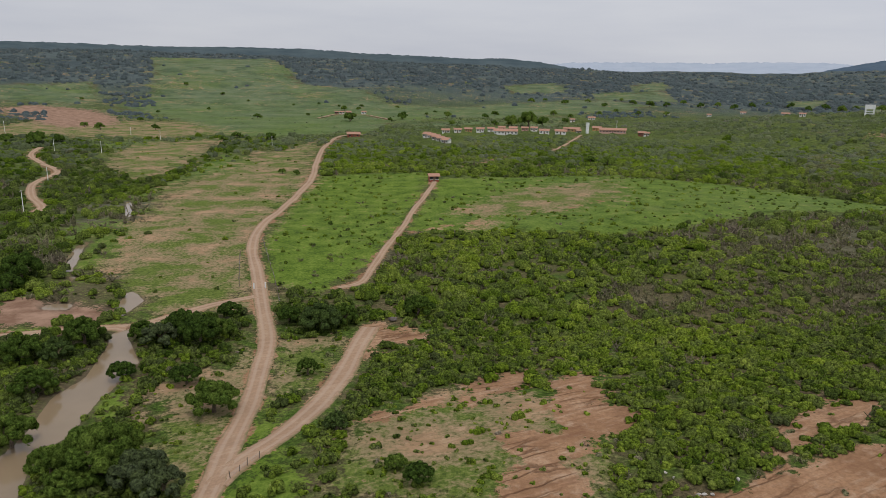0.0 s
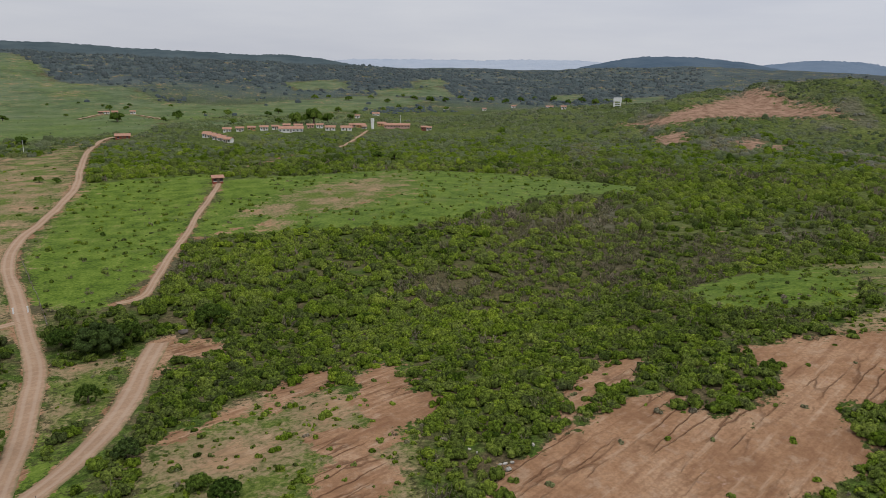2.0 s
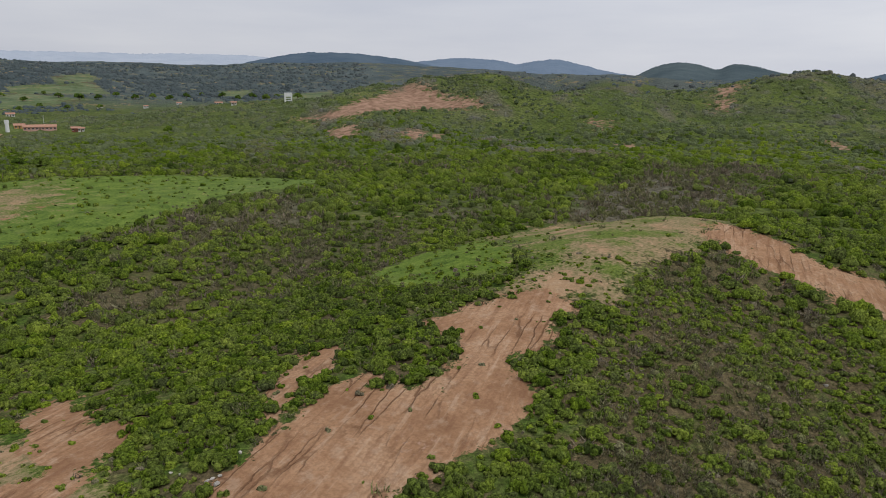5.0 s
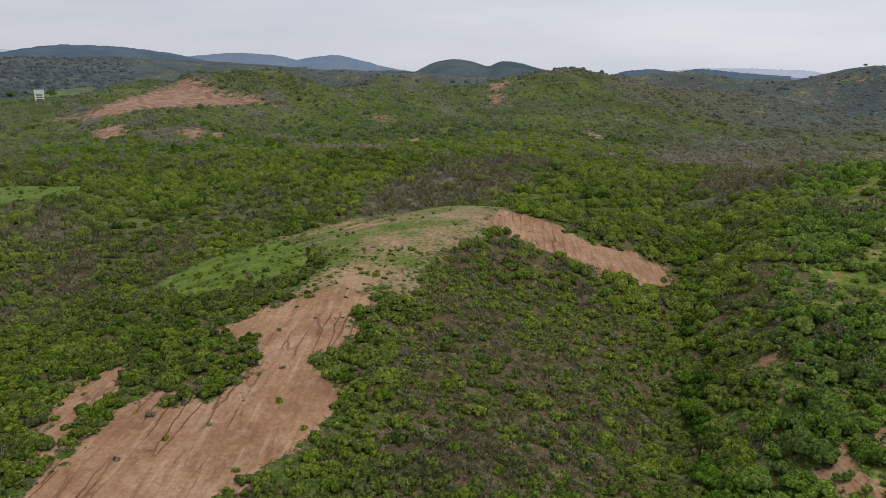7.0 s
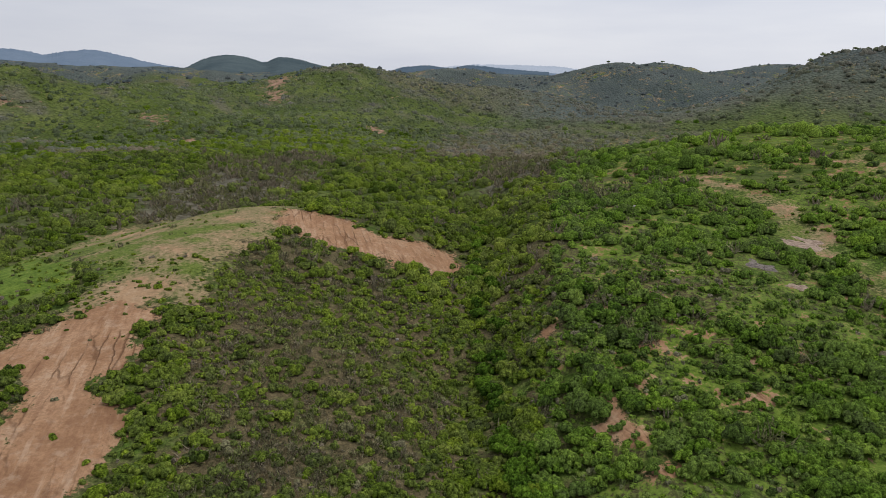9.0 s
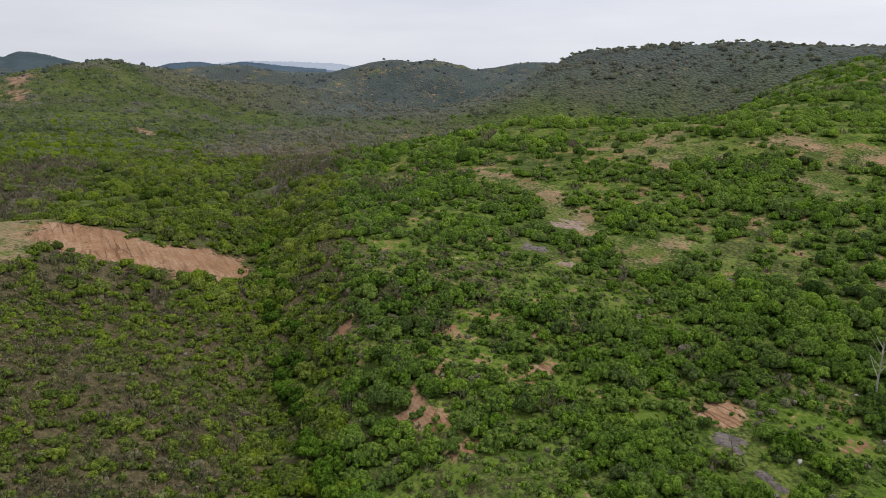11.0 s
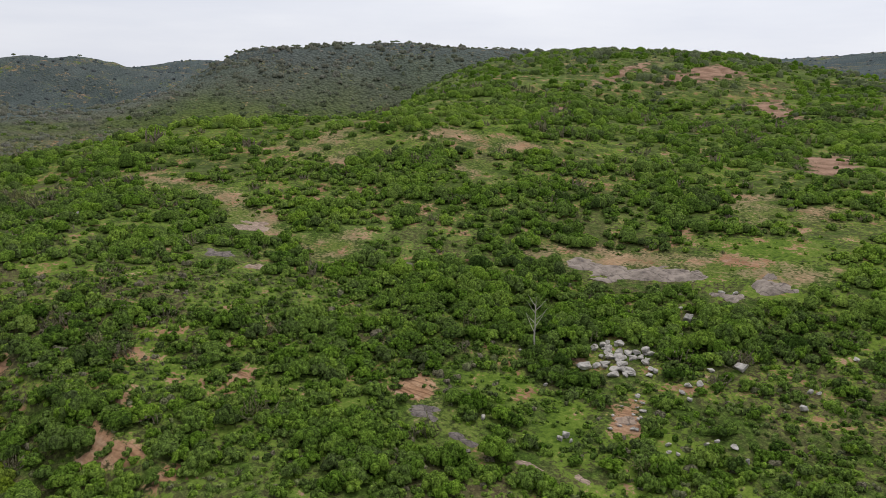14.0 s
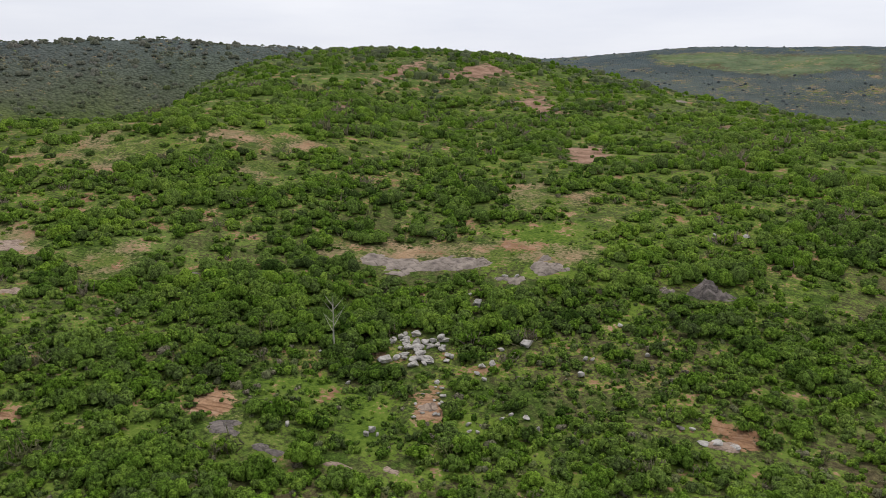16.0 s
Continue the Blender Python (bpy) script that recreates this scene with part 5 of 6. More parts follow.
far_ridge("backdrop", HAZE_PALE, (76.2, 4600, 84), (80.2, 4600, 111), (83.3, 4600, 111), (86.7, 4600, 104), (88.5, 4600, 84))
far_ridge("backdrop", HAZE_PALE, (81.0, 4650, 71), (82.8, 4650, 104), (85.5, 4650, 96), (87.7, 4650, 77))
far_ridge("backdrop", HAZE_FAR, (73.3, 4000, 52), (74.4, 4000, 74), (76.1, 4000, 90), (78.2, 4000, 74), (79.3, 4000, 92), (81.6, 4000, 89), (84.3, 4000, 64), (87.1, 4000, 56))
# trees by the river and the road
tree(-36.2, 113.1, 4.3)
tree(-40.7, 103.6, 5.7)
tree(-36.6, 99.6, 6.4)
tree(-42.6, 99.6, 5.6)
tree(-34.4, 102.6, 4.7)
tree(-46.2, 102.0, 4.3)
tree(-34.0, 86.3, 4.3)
tree(-27.4, 77.3, 6.3)
tree(-33.7, 62.7, 8.2)
tree(-28.5, 59.3, 5.9)
tree(-43.1, 87.4, 3.8)
tree(-39.3, 63.1, 4.8)
tree(-58.8, 91.4, 5.6)
tree(-51.6, 81.6, 5.1)
tree(-53.6, 98.3, 5.8)
tree(-54.4, 92.1, 4.6)
tree(-47.1, 69.3, 5.3)
tree(-19.5, 107.6, 7.1)
tree(-25.5, 110.6, 4.4)
tree(-16.2, 110.3, 4.8)
tree(-35.0, 59.2, 5.1)
tree(-81.1, 123.9, 6.2)
tree(-82.3, 131.2, 7.8)
tree(-25.8, 58.1, 4.2)
tree(-18.3, 89.1, 3.2)
tree(-11.4, 69.7, 2.9)
tree(-1.9, 56.9, 3.0)
tree(-4.2, 59.9, 2.3)
tree(-4.1, 114.9, 5.4)
# lush trees along the gully
gully_tree(59.62, 2.85, 2.8)
gully_tree(60.57, 4.83, 3.4)
gully_tree(61.64, 5.21, 3.5)
gully_tree(62.52, 5.86, 3.2)
gully_tree(64.19, 5.19, 3.8)
gully_tree(64.59, 6.32, 2.8)
gully_tree(67.12, 4.70, 3.5)
gully_tree(68.14, 7.31, 3.8)
gully_tree(68.71, 7.86, 3.7)
gully_tree(71.58, 8.12, 2.7)
gully_tree(77.80, 9.90, 3.0)
gully_tree(81.00, 10.80, 4.0)
gully_tree(83.20, 12.00, 3.2)
gully_tree(84.80, 12.60, 3.3)
gully_tree(88.10, 12.90, 3.6)
gully_tree(89.40, 11.40, 4.0)
gully_tree(91.70, 14.20, 2.7)
gully_tree(95.40, 15.10, 2.7)
gully_tree(99.30, 12.20, 3.3)
gully_tree(102.00, 14.00, 2.7)
gully_tree(105.40, 16.80, 3.6)
gully_tree(109.20, 17.90, 3.5)
gully_tree(111.20, 18.10, 3.0)
gully_tree(116.10, 16.10, 2.8)
gully_tree(118.60, 16.80, 3.0)
gully_tree(121.40, 21.10, 3.2)
gully_tree(126.00, 20.00, 3.8)
gully_tree(128.20, 21.50, 4.0)
gully_tree(134.20, 22.20, 3.2)
gully_tree(140.60, 22.50, 2.6)
gully_tree(145.10, 24.00, 3.3)
gully_tree(148.30, 23.90, 3.1)
gully_tree(154.10, 23.90, 2.8)
gully_tree(168.00, 28.30, 3.8)
gully_tree(178.40, 27.50, 3.7)
# single trees in the pastures
far_tree(-111.50, 452.50, 7.6)
far_tree(-181.00, 685.00, 9.2)
far_tree(-87.90, 658.20, 14.0)
far_tree(-41.60, 699.30, 11.3)
far_tree(2.60, 751.40, 9.7)
far_tree(-250.40, 513.30, 8.3)
far_tree(-212.50, 518.30, 6.4)
far_tree(-314.60, 1011.60, 7.7)
far_tree(-387.10, 1070.50, 8.3)
far_tree(-31.40, 190.30, 1.6)
far_tree(55.70, 794.20, 9.0)
far_tree(41.50, 741.10, 8.4)
far_tree(-66.10, 284.50, 3.8)
far_tree(-259.30, 416.20, 8.8)
far_tree(-231.40, 398.40, 11.2)
far_tree(-219.30, 399.70, 8.1)
far_tree(-48.60, 297.80, 4.4)
far_tree(-117.00, 828.00, 8.1)
far_tree(-103.50, 881.50, 5.7)
far_tree(-102.00, 839.60, 6.2)
far_tree(-59.40, 881.60, 5.0)
far_tree(-52.20, 671.40, 5.5)
far_tree(-122.60, 440.00, 5.2)
far_tree(-59.70, 281.50, 3.3)
far_tree(-109.40, 355.30, 5.4)
far_tree(-134.60, 457.00, 7.7)
far_tree(-137.90, 438.00, 6.0)
far_tree(-129.20, 866.30, 4.3)
far_tree(-157.00, 887.90, 4.4)
far_tree(-184.90, 869.60, 3.6)
far_tree(-247.40, 897.00, 3.8)
far_tree(6.20, 620.70, 8.0)
far_tree(72.10, 612.70, 20.0)
far_tree(57.70, 615.30, 15.0)
far_tree(87.20, 633.50, 13.5)
far_tree(43.30, 620.80, 8.1)
far_tree(114.80, 678.10, 7.8)
far_tree(68.20, 326.70, 5.4)
far_tree(73.70, 316.00, 7.4)
far_tree(54.60, 301.40, 4.0)
far_tree(-263.60, 614.60, 6.5)
far_tree(-275.10, 539.60, 6.9)
far_tree(-438.10, 859.30, 6.2)
far_tree(-296.70, 734.30, 5.1)
far_tree(-262.20, 789.40, 4.7)
far_tree(-142.90, 739.70, 4.9)
far_tree(-20.20, 775.20, 5.0)
far_tree(-11.70, 827.30, 4.7)
far_tree(124.10, 1032.70, 10.1)
far_tree(147.90, 1057.50, 8.6)
far_tree(171.00, 1019.50, 11.7)
far_tree(207.20, 1039.90, 8.6)
far_tree(219.10, 981.00, 9.8)
far_tree(260.10, 1055.10, 7.9)
far_tree(268.00, 1020.20, 11.9)
far_tree(285.60, 996.30, 13.4)
far_tree(314.40, 1012.70, 12.0)
far_tree(357.00, 1069.40, 10.9)
far_tree(365.40, 1020.40, 12.3)
far_tree(400.90, 1050.60, 10.9)
far_tree(414.40, 1021.20, 12.5)
far_tree(459.70, 1071.10, 11.3)
far_tree(520.00, 1149.10, 10.2)
far_tree(536.70, 1107.50, 11.9)
far_tree(526.80, 1035.20, 11.3)
far_tree(574.20, 1078.80, 13.8)
far_tree(570.90, 1025.60, 15.2)
far_tree(630.50, 1094.90, 12.3)
far_tree(649.20, 1060.80, 18.1)
far_tree(124.80, 817.20, 9.4)
far_tree(137.40, 777.10, 7.7)
far_tree(182.30, 842.70, 8.4)
far_tree(215.90, 900.10, 7.5)
far_tree(231.80, 852.70, 8.6)
far_tree(270.00, 866.90, 8.8)
# trees on the crests
crest_tree(596.10, -143.60, 4.7)
crest_tree(592.50, -153.40, 5.3)
crest_tree(589.90, -161.30, 5.3)
crest_tree(589.90, -167.10, 3.9)
crest_tree(583.20, -180.30, 4.4)
crest_tree(578.20, -187.40, 2.8)
crest_tree(573.70, -194.10, 3.2)
crest_tree(569.40, -201.80, 4.2)
crest_tree(568.00, -205.70, 3.2)
crest_tree(564.30, -215.60, 5.2)
crest_tree(561.50, -226.90, 3.0)
crest_tree(558.30, -236.10, 2.9)
crest_tree(555.20, -240.80, 2.9)
crest_tree(551.80, -245.70, 5.1)
crest_tree(574.60, -266.50, 3.1)
crest_tree(571.80, -276.30, 5.1)
crest_tree(570.70, -279.80, 5.4)
crest_tree(563.20, -288.40, 4.5)
crest_tree(560.40, -291.50, 5.3)
crest_tree(551.40, -299.10, 5.4)
crest_tree(541.50, -304.60, 3.4)
crest_tree(536.80, -310.50, 3.0)
crest_tree(532.40, -318.10, 2.7)
crest_tree(532.40, -326.50, 4.3)
crest_tree(528.20, -335.20, 4.5)
crest_tree(521.20, -344.10, 3.4)
crest_tree(517.70, -356.20, 3.9)
crest_tree(512.90, -364.90, 3.9)
crest_tree(506.60, -377.40, 2.7)
crest_tree(501.00, -385.70, 2.6)
crest_tree(495.40, -395.50, 5.0)
crest_tree(321.38, -260.26, 1.8)
crest_tree(315.24, -268.27, 3.1)
crest_tree(312.48, -273.57, 2.4)
crest_tree(306.39, -280.77, 2.7)
crest_tree(300.56, -286.15, 1.8)
crest_tree(294.15, -294.15, 1.9)
crest_tree(288.60, -300.95, 2.1)
crest_tree(283.22, -309.11, 3.3)
crest_tree(277.66, -319.42, 2.1)
crest_tree(267.68, -321.25, 3.0)
crest_tree(260.90, -328.00, 3.3)
crest_tree(252.19, -334.59, 3.3)
crest_tree(244.90, -343.30, 2.4)
crest_tree(230.90, -348.90, 2.4)
crest_tree(215.40, -365.60, 2.6)
crest_tree(194.80, -382.40, 3.0)
crest_tree(407.80, 494.70, 3.2)
crest_tree(416.00, 487.10, 4.5)
crest_tree(424.10, 479.40, 4.6)
crest_tree(428.30, 475.60, 4.7)
crest_tree(437.80, 466.20, 3.1)
crest_tree(444.60, 460.40, 4.9)
crest_tree(444.70, 451.00, 3.2)
crest_tree(446.70, 423.90, 3.7)
crest_tree(453.70, 408.50, 4.2)
crest_tree(865.20, 460.00, 4.8)
crest_tree(678.30, 294.90, 3.7)
crest_tree(679.70, 260.90, 4.8)
crest_tree(979.90, -8.60, 6.1)
crest_tree(1004.70, -79.10, 5.6)
# houses of the village: place, turn, width, depth, wall height, wall, roof
house(0.7, 527.8, -0, 5.6, 5.6, 2.5, WHITE_WALL)
house(9.7, 533.8, -1, 5.3, 5.3, 2.5, WHITE_WALL)
house(18.1, 542.0, -2, 5.4, 5.4, 2.5, OCHRE_WALL)
house(27.3, 545.0, -3, 5.8, 5.8, 2.5, WHITE_WALL)
house(36.4, 557.1, -4, 5.2, 5.2, 2.5, WHITE_WALL)
house(46.2, 574.3, -5, 5.3, 5.3, 2.5, ROSE_WALL)
house(55.2, 572.5, -6, 6.2, 6.2, 2.5, WHITE_WALL)
house(64.7, 572.0, -6, 5.3, 5.3, 2.5, ROSE_WALL)
house(72.5, 575.7, -7, 5.4, 5.4, 2.5, WHITE_WALL)
house(76.3, 542.7, -8, 7.4, 7.4, 2.5, WHITE_WALL)
house(88.1, 538.0, -9, 8.2, 7.5, 2.5, WHITE_WALL)
house(98.9, 574.3, -10, 5.0, 5.0, 2.5, ROSE_WALL)
house(104.4, 566.6, -10, 7.0, 7.0, 2.5, OCHRE_WALL)
house(103.7, 548.0, -11, 3.6, 3.6, 2.5, WHITE_WALL)
house(125.2, 583.4, -12, 6.8, 6.8, 2.5, OCHRE_WALL)
house(147.8, 529.8, -16, 5.5, 5.5, 2.5, BRICK_WALL)
house(149.6, 524.3, -16, 3.9, 3.9, 2.5, WHITE_WALL)
house(153.9, 745.6, -12, 7.1, 7.1, 2.5, WHITE_WALL)
house(126.4, 704.1, -10, 4.6, 4.6, 2.5, WHITE_WALL)
house(-113.1, 778.2, 8, 5.0, 5.0, 2.5, WHITE_WALL)
house(-106.0, 780.6, 8, 5.6, 5.6, 2.5, ROSE_WALL)
house(-90.2, 788.9, 7, 5.1, 5.1, 2.5, WHITE_WALL)
house(-118.5, 776.7, 9, 3.9, 3.9, 2.5, BRICK_WALL)
house(272.8, 876.1, -17, 6.5, 6.5, 2.5, WHITE_WALL)
house(441.1, 922.9, -26, 10.2, 7.5, 2.5, WHITE_WALL)
house(390.0, 932.1, -23, 6.5, 6.5, 2.5, WHITE_WALL)
house(302.4, 602.4, -27, 4.8, 4.8, 2.5, WHITE_WALL)
house(316.2, 852.0, -20, 5.2, 5.2, 2.5, WHITE_WALL)
house(45.7, 530.5, -5, 17.5, 9.0, 2.7, WHITE_WALL)
house(132.8, 560.1, -13, 20.5, 8.0, 2.7, ROSE_WALL)
house(-11.9, 492.4, -19, 4.6, 7.0, 2.5, WHITE_WALL)
house(-8.6, 483.4, -19, 4.5, 7.0, 2.5, WHITE_WALL)
house(-5.3, 472.2, -19, 4.4, 7.0, 2.5, WHITE_WALL)
house(-2.2, 463.6, -20, 4.3, 7.0, 2.5, WHITE_WALL)
house(1.1, 448.8, -20, 4.2, 7.0, 2.5, WHITE_WALL)
house(-61.8, 478.7, 7, 8.3, 7.0, 2.4, BRICK_WALL)
house(-4.0, 261.8, 9, 3.4, 4.0, 2.3, BRICK_WALL)
round_tower(111.4, 553.6, 7.8)
tank_tower(344.2, 578.1, 8.7)
# poles along the tracks
power_pole(-123.4, 201.7, 6.6)
power_pole(-144.4, 253.0, 6.2)
power_pole(-198.0, 355.8, 7.3)
power_pole(-174.5, 356.6, 6.5)
power_pole(-292.9, 469.5, 8.1)
power_pole(-97.7, 398.3, 6.7)
power_pole(-179.9, 445.6, 5.5)
power_pole(-208.5, 468.4, 5.8)
power_pole(141.3, 583.0, 8.7)
marker_post(-36.5, 129.6)
marker_post(-34.4, 130.1)
# fences of rough posts
fence((-20.3, 60.6), (-19.2, 62.9), (-17.8, 65.6))
fence((-45.4, 171.2), (-40.0, 154.6), (-33.0, 132.7), (-28.7, 118.2))
fence((-47.0, 156.8), (-42.9, 142.3), (-39.3, 129.1))
# boulders and stones: place, width, turn
boulder(63.94, -81.14, 2.47, 1.00, PALE_ROCK)
boulder(51.08, -75.86, 2.86, 0.70, PALE_ROCK)
boulder(41.11, -73.47, 1.49, 1.10, PALE_ROCK)
boulder(53.17, -48.61, 1.33, 1.30, PALE_ROCK)
boulder(63.68, -61.23, 3.04, 0.60, PALE_ROCK)
boulder(53.05, -47.82, 0.99, 1.20, PALE_ROCK)
boulder(52.22, -48.61, 0.74, 1.00, PALE_ROCK)
boulder(45.77, -56.63, 1.16, 0.60, PALE_ROCK)
boulder(44.79, -55.87, 0.83, 0.60, PALE_ROCK)
boulder(43.46, -60.00, 1.01, 0.80, PALE_ROCK)
boulder(43.16, -61.33, 0.85, 0.80, PALE_ROCK)
boulder(41.42, -62.12, 1.52, 0.50, PALE_ROCK)
boulder(38.77, -60.71, 0.74, 1.20, PALE_ROCK)
boulder(44.00, -56.26, 0.99, 0.60, PALE_ROCK)
boulder(59.89, -42.20, 1.00, 0.90, PALE_ROCK)
boulder(71.24, -55.99, 0.89, 1.00, PALE_ROCK)
boulder(62.92, -53.61, 0.83, 1.00, PALE_ROCK)
boulder(37.01, -83.40, 0.99, 1.20, PALE_ROCK)
boulder(42.83, -77.48, 0.96, 1.00, PALE_ROCK)
boulder(53.22, -72.94, 1.38, 0.70, PALE_ROCK)
boulder(52.59, -67.77, 1.51, 0.80, PALE_ROCK)
boulder(52.02, -69.33, 1.52, 0.70, PALE_ROCK)
boulder(52.06, -66.03, 1.30, 0.80, PALE_ROCK)
boulder(50.21, -65.44, 1.10, 0.80, PALE_ROCK)
boulder(42.10, -78.22, 0.88, 0.80, PALE_ROCK)
boulder(54.57, -32.55, 0.76, 0.70, PALE_ROCK)
boulder(67.44, -82.88, 1.64, 0.60, PALE_ROCK)
boulder(66.44, -91.43, 1.53, 0.50, PALE_ROCK)
boulder(64.87, -92.32, 1.42, 0.50, PALE_ROCK)
boulder(26.46, -70.42, 1.63, 0.50, DARK_ROCK)
boulder(25.55, -70.97, 1.19, 0.50, PALE_ROCK)
boulder(22.72, -70.22, 1.88, 0.40, PALE_ROCK)
boulder(23.76, -69.46, 1.50, 0.40, PALE_ROCK)
boulder(20.63, -70.93, 1.74, 0.40, PALE_ROCK)
boulder(41.61, -133.00, 1.86, 0.60, PALE_ROCK)
boulder(46.25, -129.55, 1.38, 0.60, PALE_ROCK)
boulder(31.79, -105.38, 2.24, 0.50, PALE_ROCK)
boulder(55.08, -36.98, 1.25, 0.50, DARK_ROCK)
boulder(43.84, -88.87, 1.27, 0.70, PALE_ROCK)
boulder(59.34, -63.86, 1.44, 0.66, PALE_ROCK)
boulder(63.24, -66.29, 1.02, 0.74, PALE_ROCK)
boulder(60.36, -64.37, 2.27, 0.61, PALE_ROCK)
boulder(62.12, -68.74, 1.88, 0.50, PALE_ROCK)
boulder(66.76, -66.83, 1.75, 0.71, PALE_ROCK)
boulder(62.98, -66.43, 2.02, 0.66, PALE_ROCK)
boulder(61.49, -65.33, 2.13, 0.62, PALE_ROCK)
boulder(65.54, -68.58, 2.02, 0.77, PALE_ROCK)
boulder(63.08, -62.72, 1.57, 0.78, PALE_ROCK)
boulder(61.58, -67.29, 1.19, 0.53, PALE_ROCK)
boulder(59.54, -67.94, 1.82, 0.56, PALE_ROCK)
boulder(64.56, -64.69, 1.47, 0.65, PALE_ROCK)
boulder(66.81, -65.53, 1.96, 0.78, PALE_ROCK)
boulder(61.64, -70.02, 1.93, 0.51, PALE_ROCK)
boulder(61.44, -69.87, 2.24, 0.65, PALE_ROCK)
boulder(63.60, -67.16, 2.14, 0.65, PALE_ROCK)
boulder(61.21, -65.06, 2.10, 0.80, PALE_ROCK)
boulder(57.31, -66.28, 1.50, 0.50, PALE_ROCK)
boulder(60.14, -62.80, 2.09, 0.47, PALE_ROCK)
boulder(62.89, -66.07, 1.96, 0.57, PALE_ROCK)
boulder(60.87, -69.93, 1.69, 0.80, PALE_ROCK)
boulder(61.42, -64.97, 1.78, 0.46, PALE_ROCK)
boulder(59.10, -64.59, 1.76, 0.50, PALE_ROCK)
boulder(57.45, -67.36, 1.39, 0.79, PALE_ROCK)
boulder(60.94, -68.39, 1.62, 0.63, PALE_ROCK)
boulder(65.80, -66.85, 1.79, 0.67, PALE_ROCK)
boulder(59.90, -68.45, 1.57, 0.70, PALE_ROCK)
boulder(59.86, -64.31, 2.24, 0.63, PALE_ROCK)
boulder(62.36, -65.92, 1.55, 0.65, PALE_ROCK)
boulder(58.28, -67.47, 1.81, 0.47, PALE_ROCK)
boulder(65.39, -66.45, 1.95, 0.57, PALE_ROCK)
boulder(65.53, -68.25, 1.06, 0.47, PALE_ROCK)
boulder(66.62, -67.89, 1.39, 0.61, PALE_ROCK)
boulder(64.86, -65.96, 1.51, 0.56, PALE_ROCK)
boulder(62.32, -63.14, 1.37, 0.58, PALE_ROCK)
boulder(62.22, -66.60, 1.76, 0.71, PALE_ROCK)
boulder(61.11, -64.19, 2.03, 0.53, PALE_ROCK)
boulder(58.89, -64.67, 1.88, 0.49, PALE_ROCK)
boulder(61.21, -63.78, 2.06, 0.60, PALE_ROCK)
boulder(61.81, -67.72, 1.46, 0.68, PALE_ROCK)
boulder(61.11, -68.66, 1.32, 0.49, PALE_ROCK)
boulder(63.81, -65.20, 2.09, 0.74, PALE_ROCK)
boulder(59.40, -64.95, 2.02, 0.67, PALE_ROCK)
boulder(62.77, -68.37, 1.19, 0.55, PALE_ROCK)
boulder(62.81, -68.01, 1.48, 0.60, PALE_ROCK)
boulder(63.10, -63.67, 2.20, 0.50, PALE_ROCK)
boulder(51.51, -53.90, 1.02, 0.50, PALE_ROCK)
boulder(51.78, -59.37, 1.11, 0.50, PALE_ROCK)
boulder(53.17, -60.54, 1.01, 0.50, PALE_ROCK)
boulder(50.95, -57.65, 0.84, 0.50, PALE_ROCK)
boulder(54.20, -58.12, 0.68, 0.50, PALE_ROCK)
boulder(53.32, -56.04, 0.70, 0.50, PALE_ROCK)
boulder(54.53, -61.34, 1.12, 0.50, PALE_ROCK)
boulder(49.93, -55.81, 1.04, 0.50, PALE_ROCK)
boulder(51.28, -58.35, 0.54, 0.50, PALE_ROCK)
boulder(53.98, -60.39, 0.72, 0.50, PALE_ROCK)
boulder(52.12, -57.96, 0.78, 0.50, PALE_ROCK)
boulder(50.98, -58.24, 0.72, 0.50, PALE_ROCK)
boulder(51.37, -55.03, 0.80, 0.50, PALE_ROCK)
boulder(52.83, -59.37, 0.66, 0.50, PALE_ROCK)
boulder(50.94, -56.05, 0.61, 0.50, PALE_ROCK)
boulder(49.71, -56.09, 0.99, 0.50, PALE_ROCK)
boulder(150.03, -8.85, 1.50, 1.10, PALE_ROCK)
boulder(89.29, 25.72, 0.80, 1.10, PALE_ROCK)
boulder(-8.40, 111.87, 1.93, 0.80, DARK_ROCK)
boulder(22.56, 51.83, 0.80, 0.70, PALE_ROCK)
boulder(22.61, 52.96, 0.61, 0.70, PALE_ROCK)
boulder(22.06, 52.97, 0.61, 0.70, PALE_ROCK)
boulder(23.29, 52.83, 0.54, 0.70, PALE_ROCK)
boulder(26.21, 54.74, 0.56, 0.70, PALE_ROCK)
boulder(20.53, 57.11, 0.56, 0.70, PALE_ROCK)
boulder(20.93, 55.95, 0.49, 0.70, PALE_ROCK)
# rock lying flat in the hillside: outline middle, length, width, turn, height
rock_slab(82.3, -87.0, 24.5, 9.5, -142, 1.1, GREY_ROCK)
rock_slab(74.5, -92.6, 9.0, 5.0, -152, 0.9, GREY_ROCK)
rock_slab(62.6, -98.4, 9.0, 7.5, -160, 1.2, GREY_ROCK)
rock_slab(64.8, -91.0, 6.0, 3.6, -165, 0.8, GREY_ROCK)
rock_slab(36.89, -105.61, 10.0, 4.6, -150, 3.4, DARK_ROCK)
rock_slab(43.08, -102.48, 3.1, 1.8, -150, 0.8, GREY_ROCK)
rock_slab(63.36, -36.52, 4.3, 2.6, -148, 0.4, DARK_ROCK)
rock_slab(57.25, -37.77, 4.6, 1.5, -161, 0.5, DARK_ROCK)
rock_slab(50.12, -41.77, 4.4, 1.2, -150, 0.4, BROWN_ROCK)
rock_slab(51.89, -56.19, 3.3, 2.0, -142, 0.4, BROWN_ROCK)
rock_slab(21.58, -70.65, 4.6, 2.1, -142, 0.5, BROWN_ROCK)
rock_slab(46.23, -44.94, 2.7, 1.6, -162, 0.4, BROWN_ROCK)
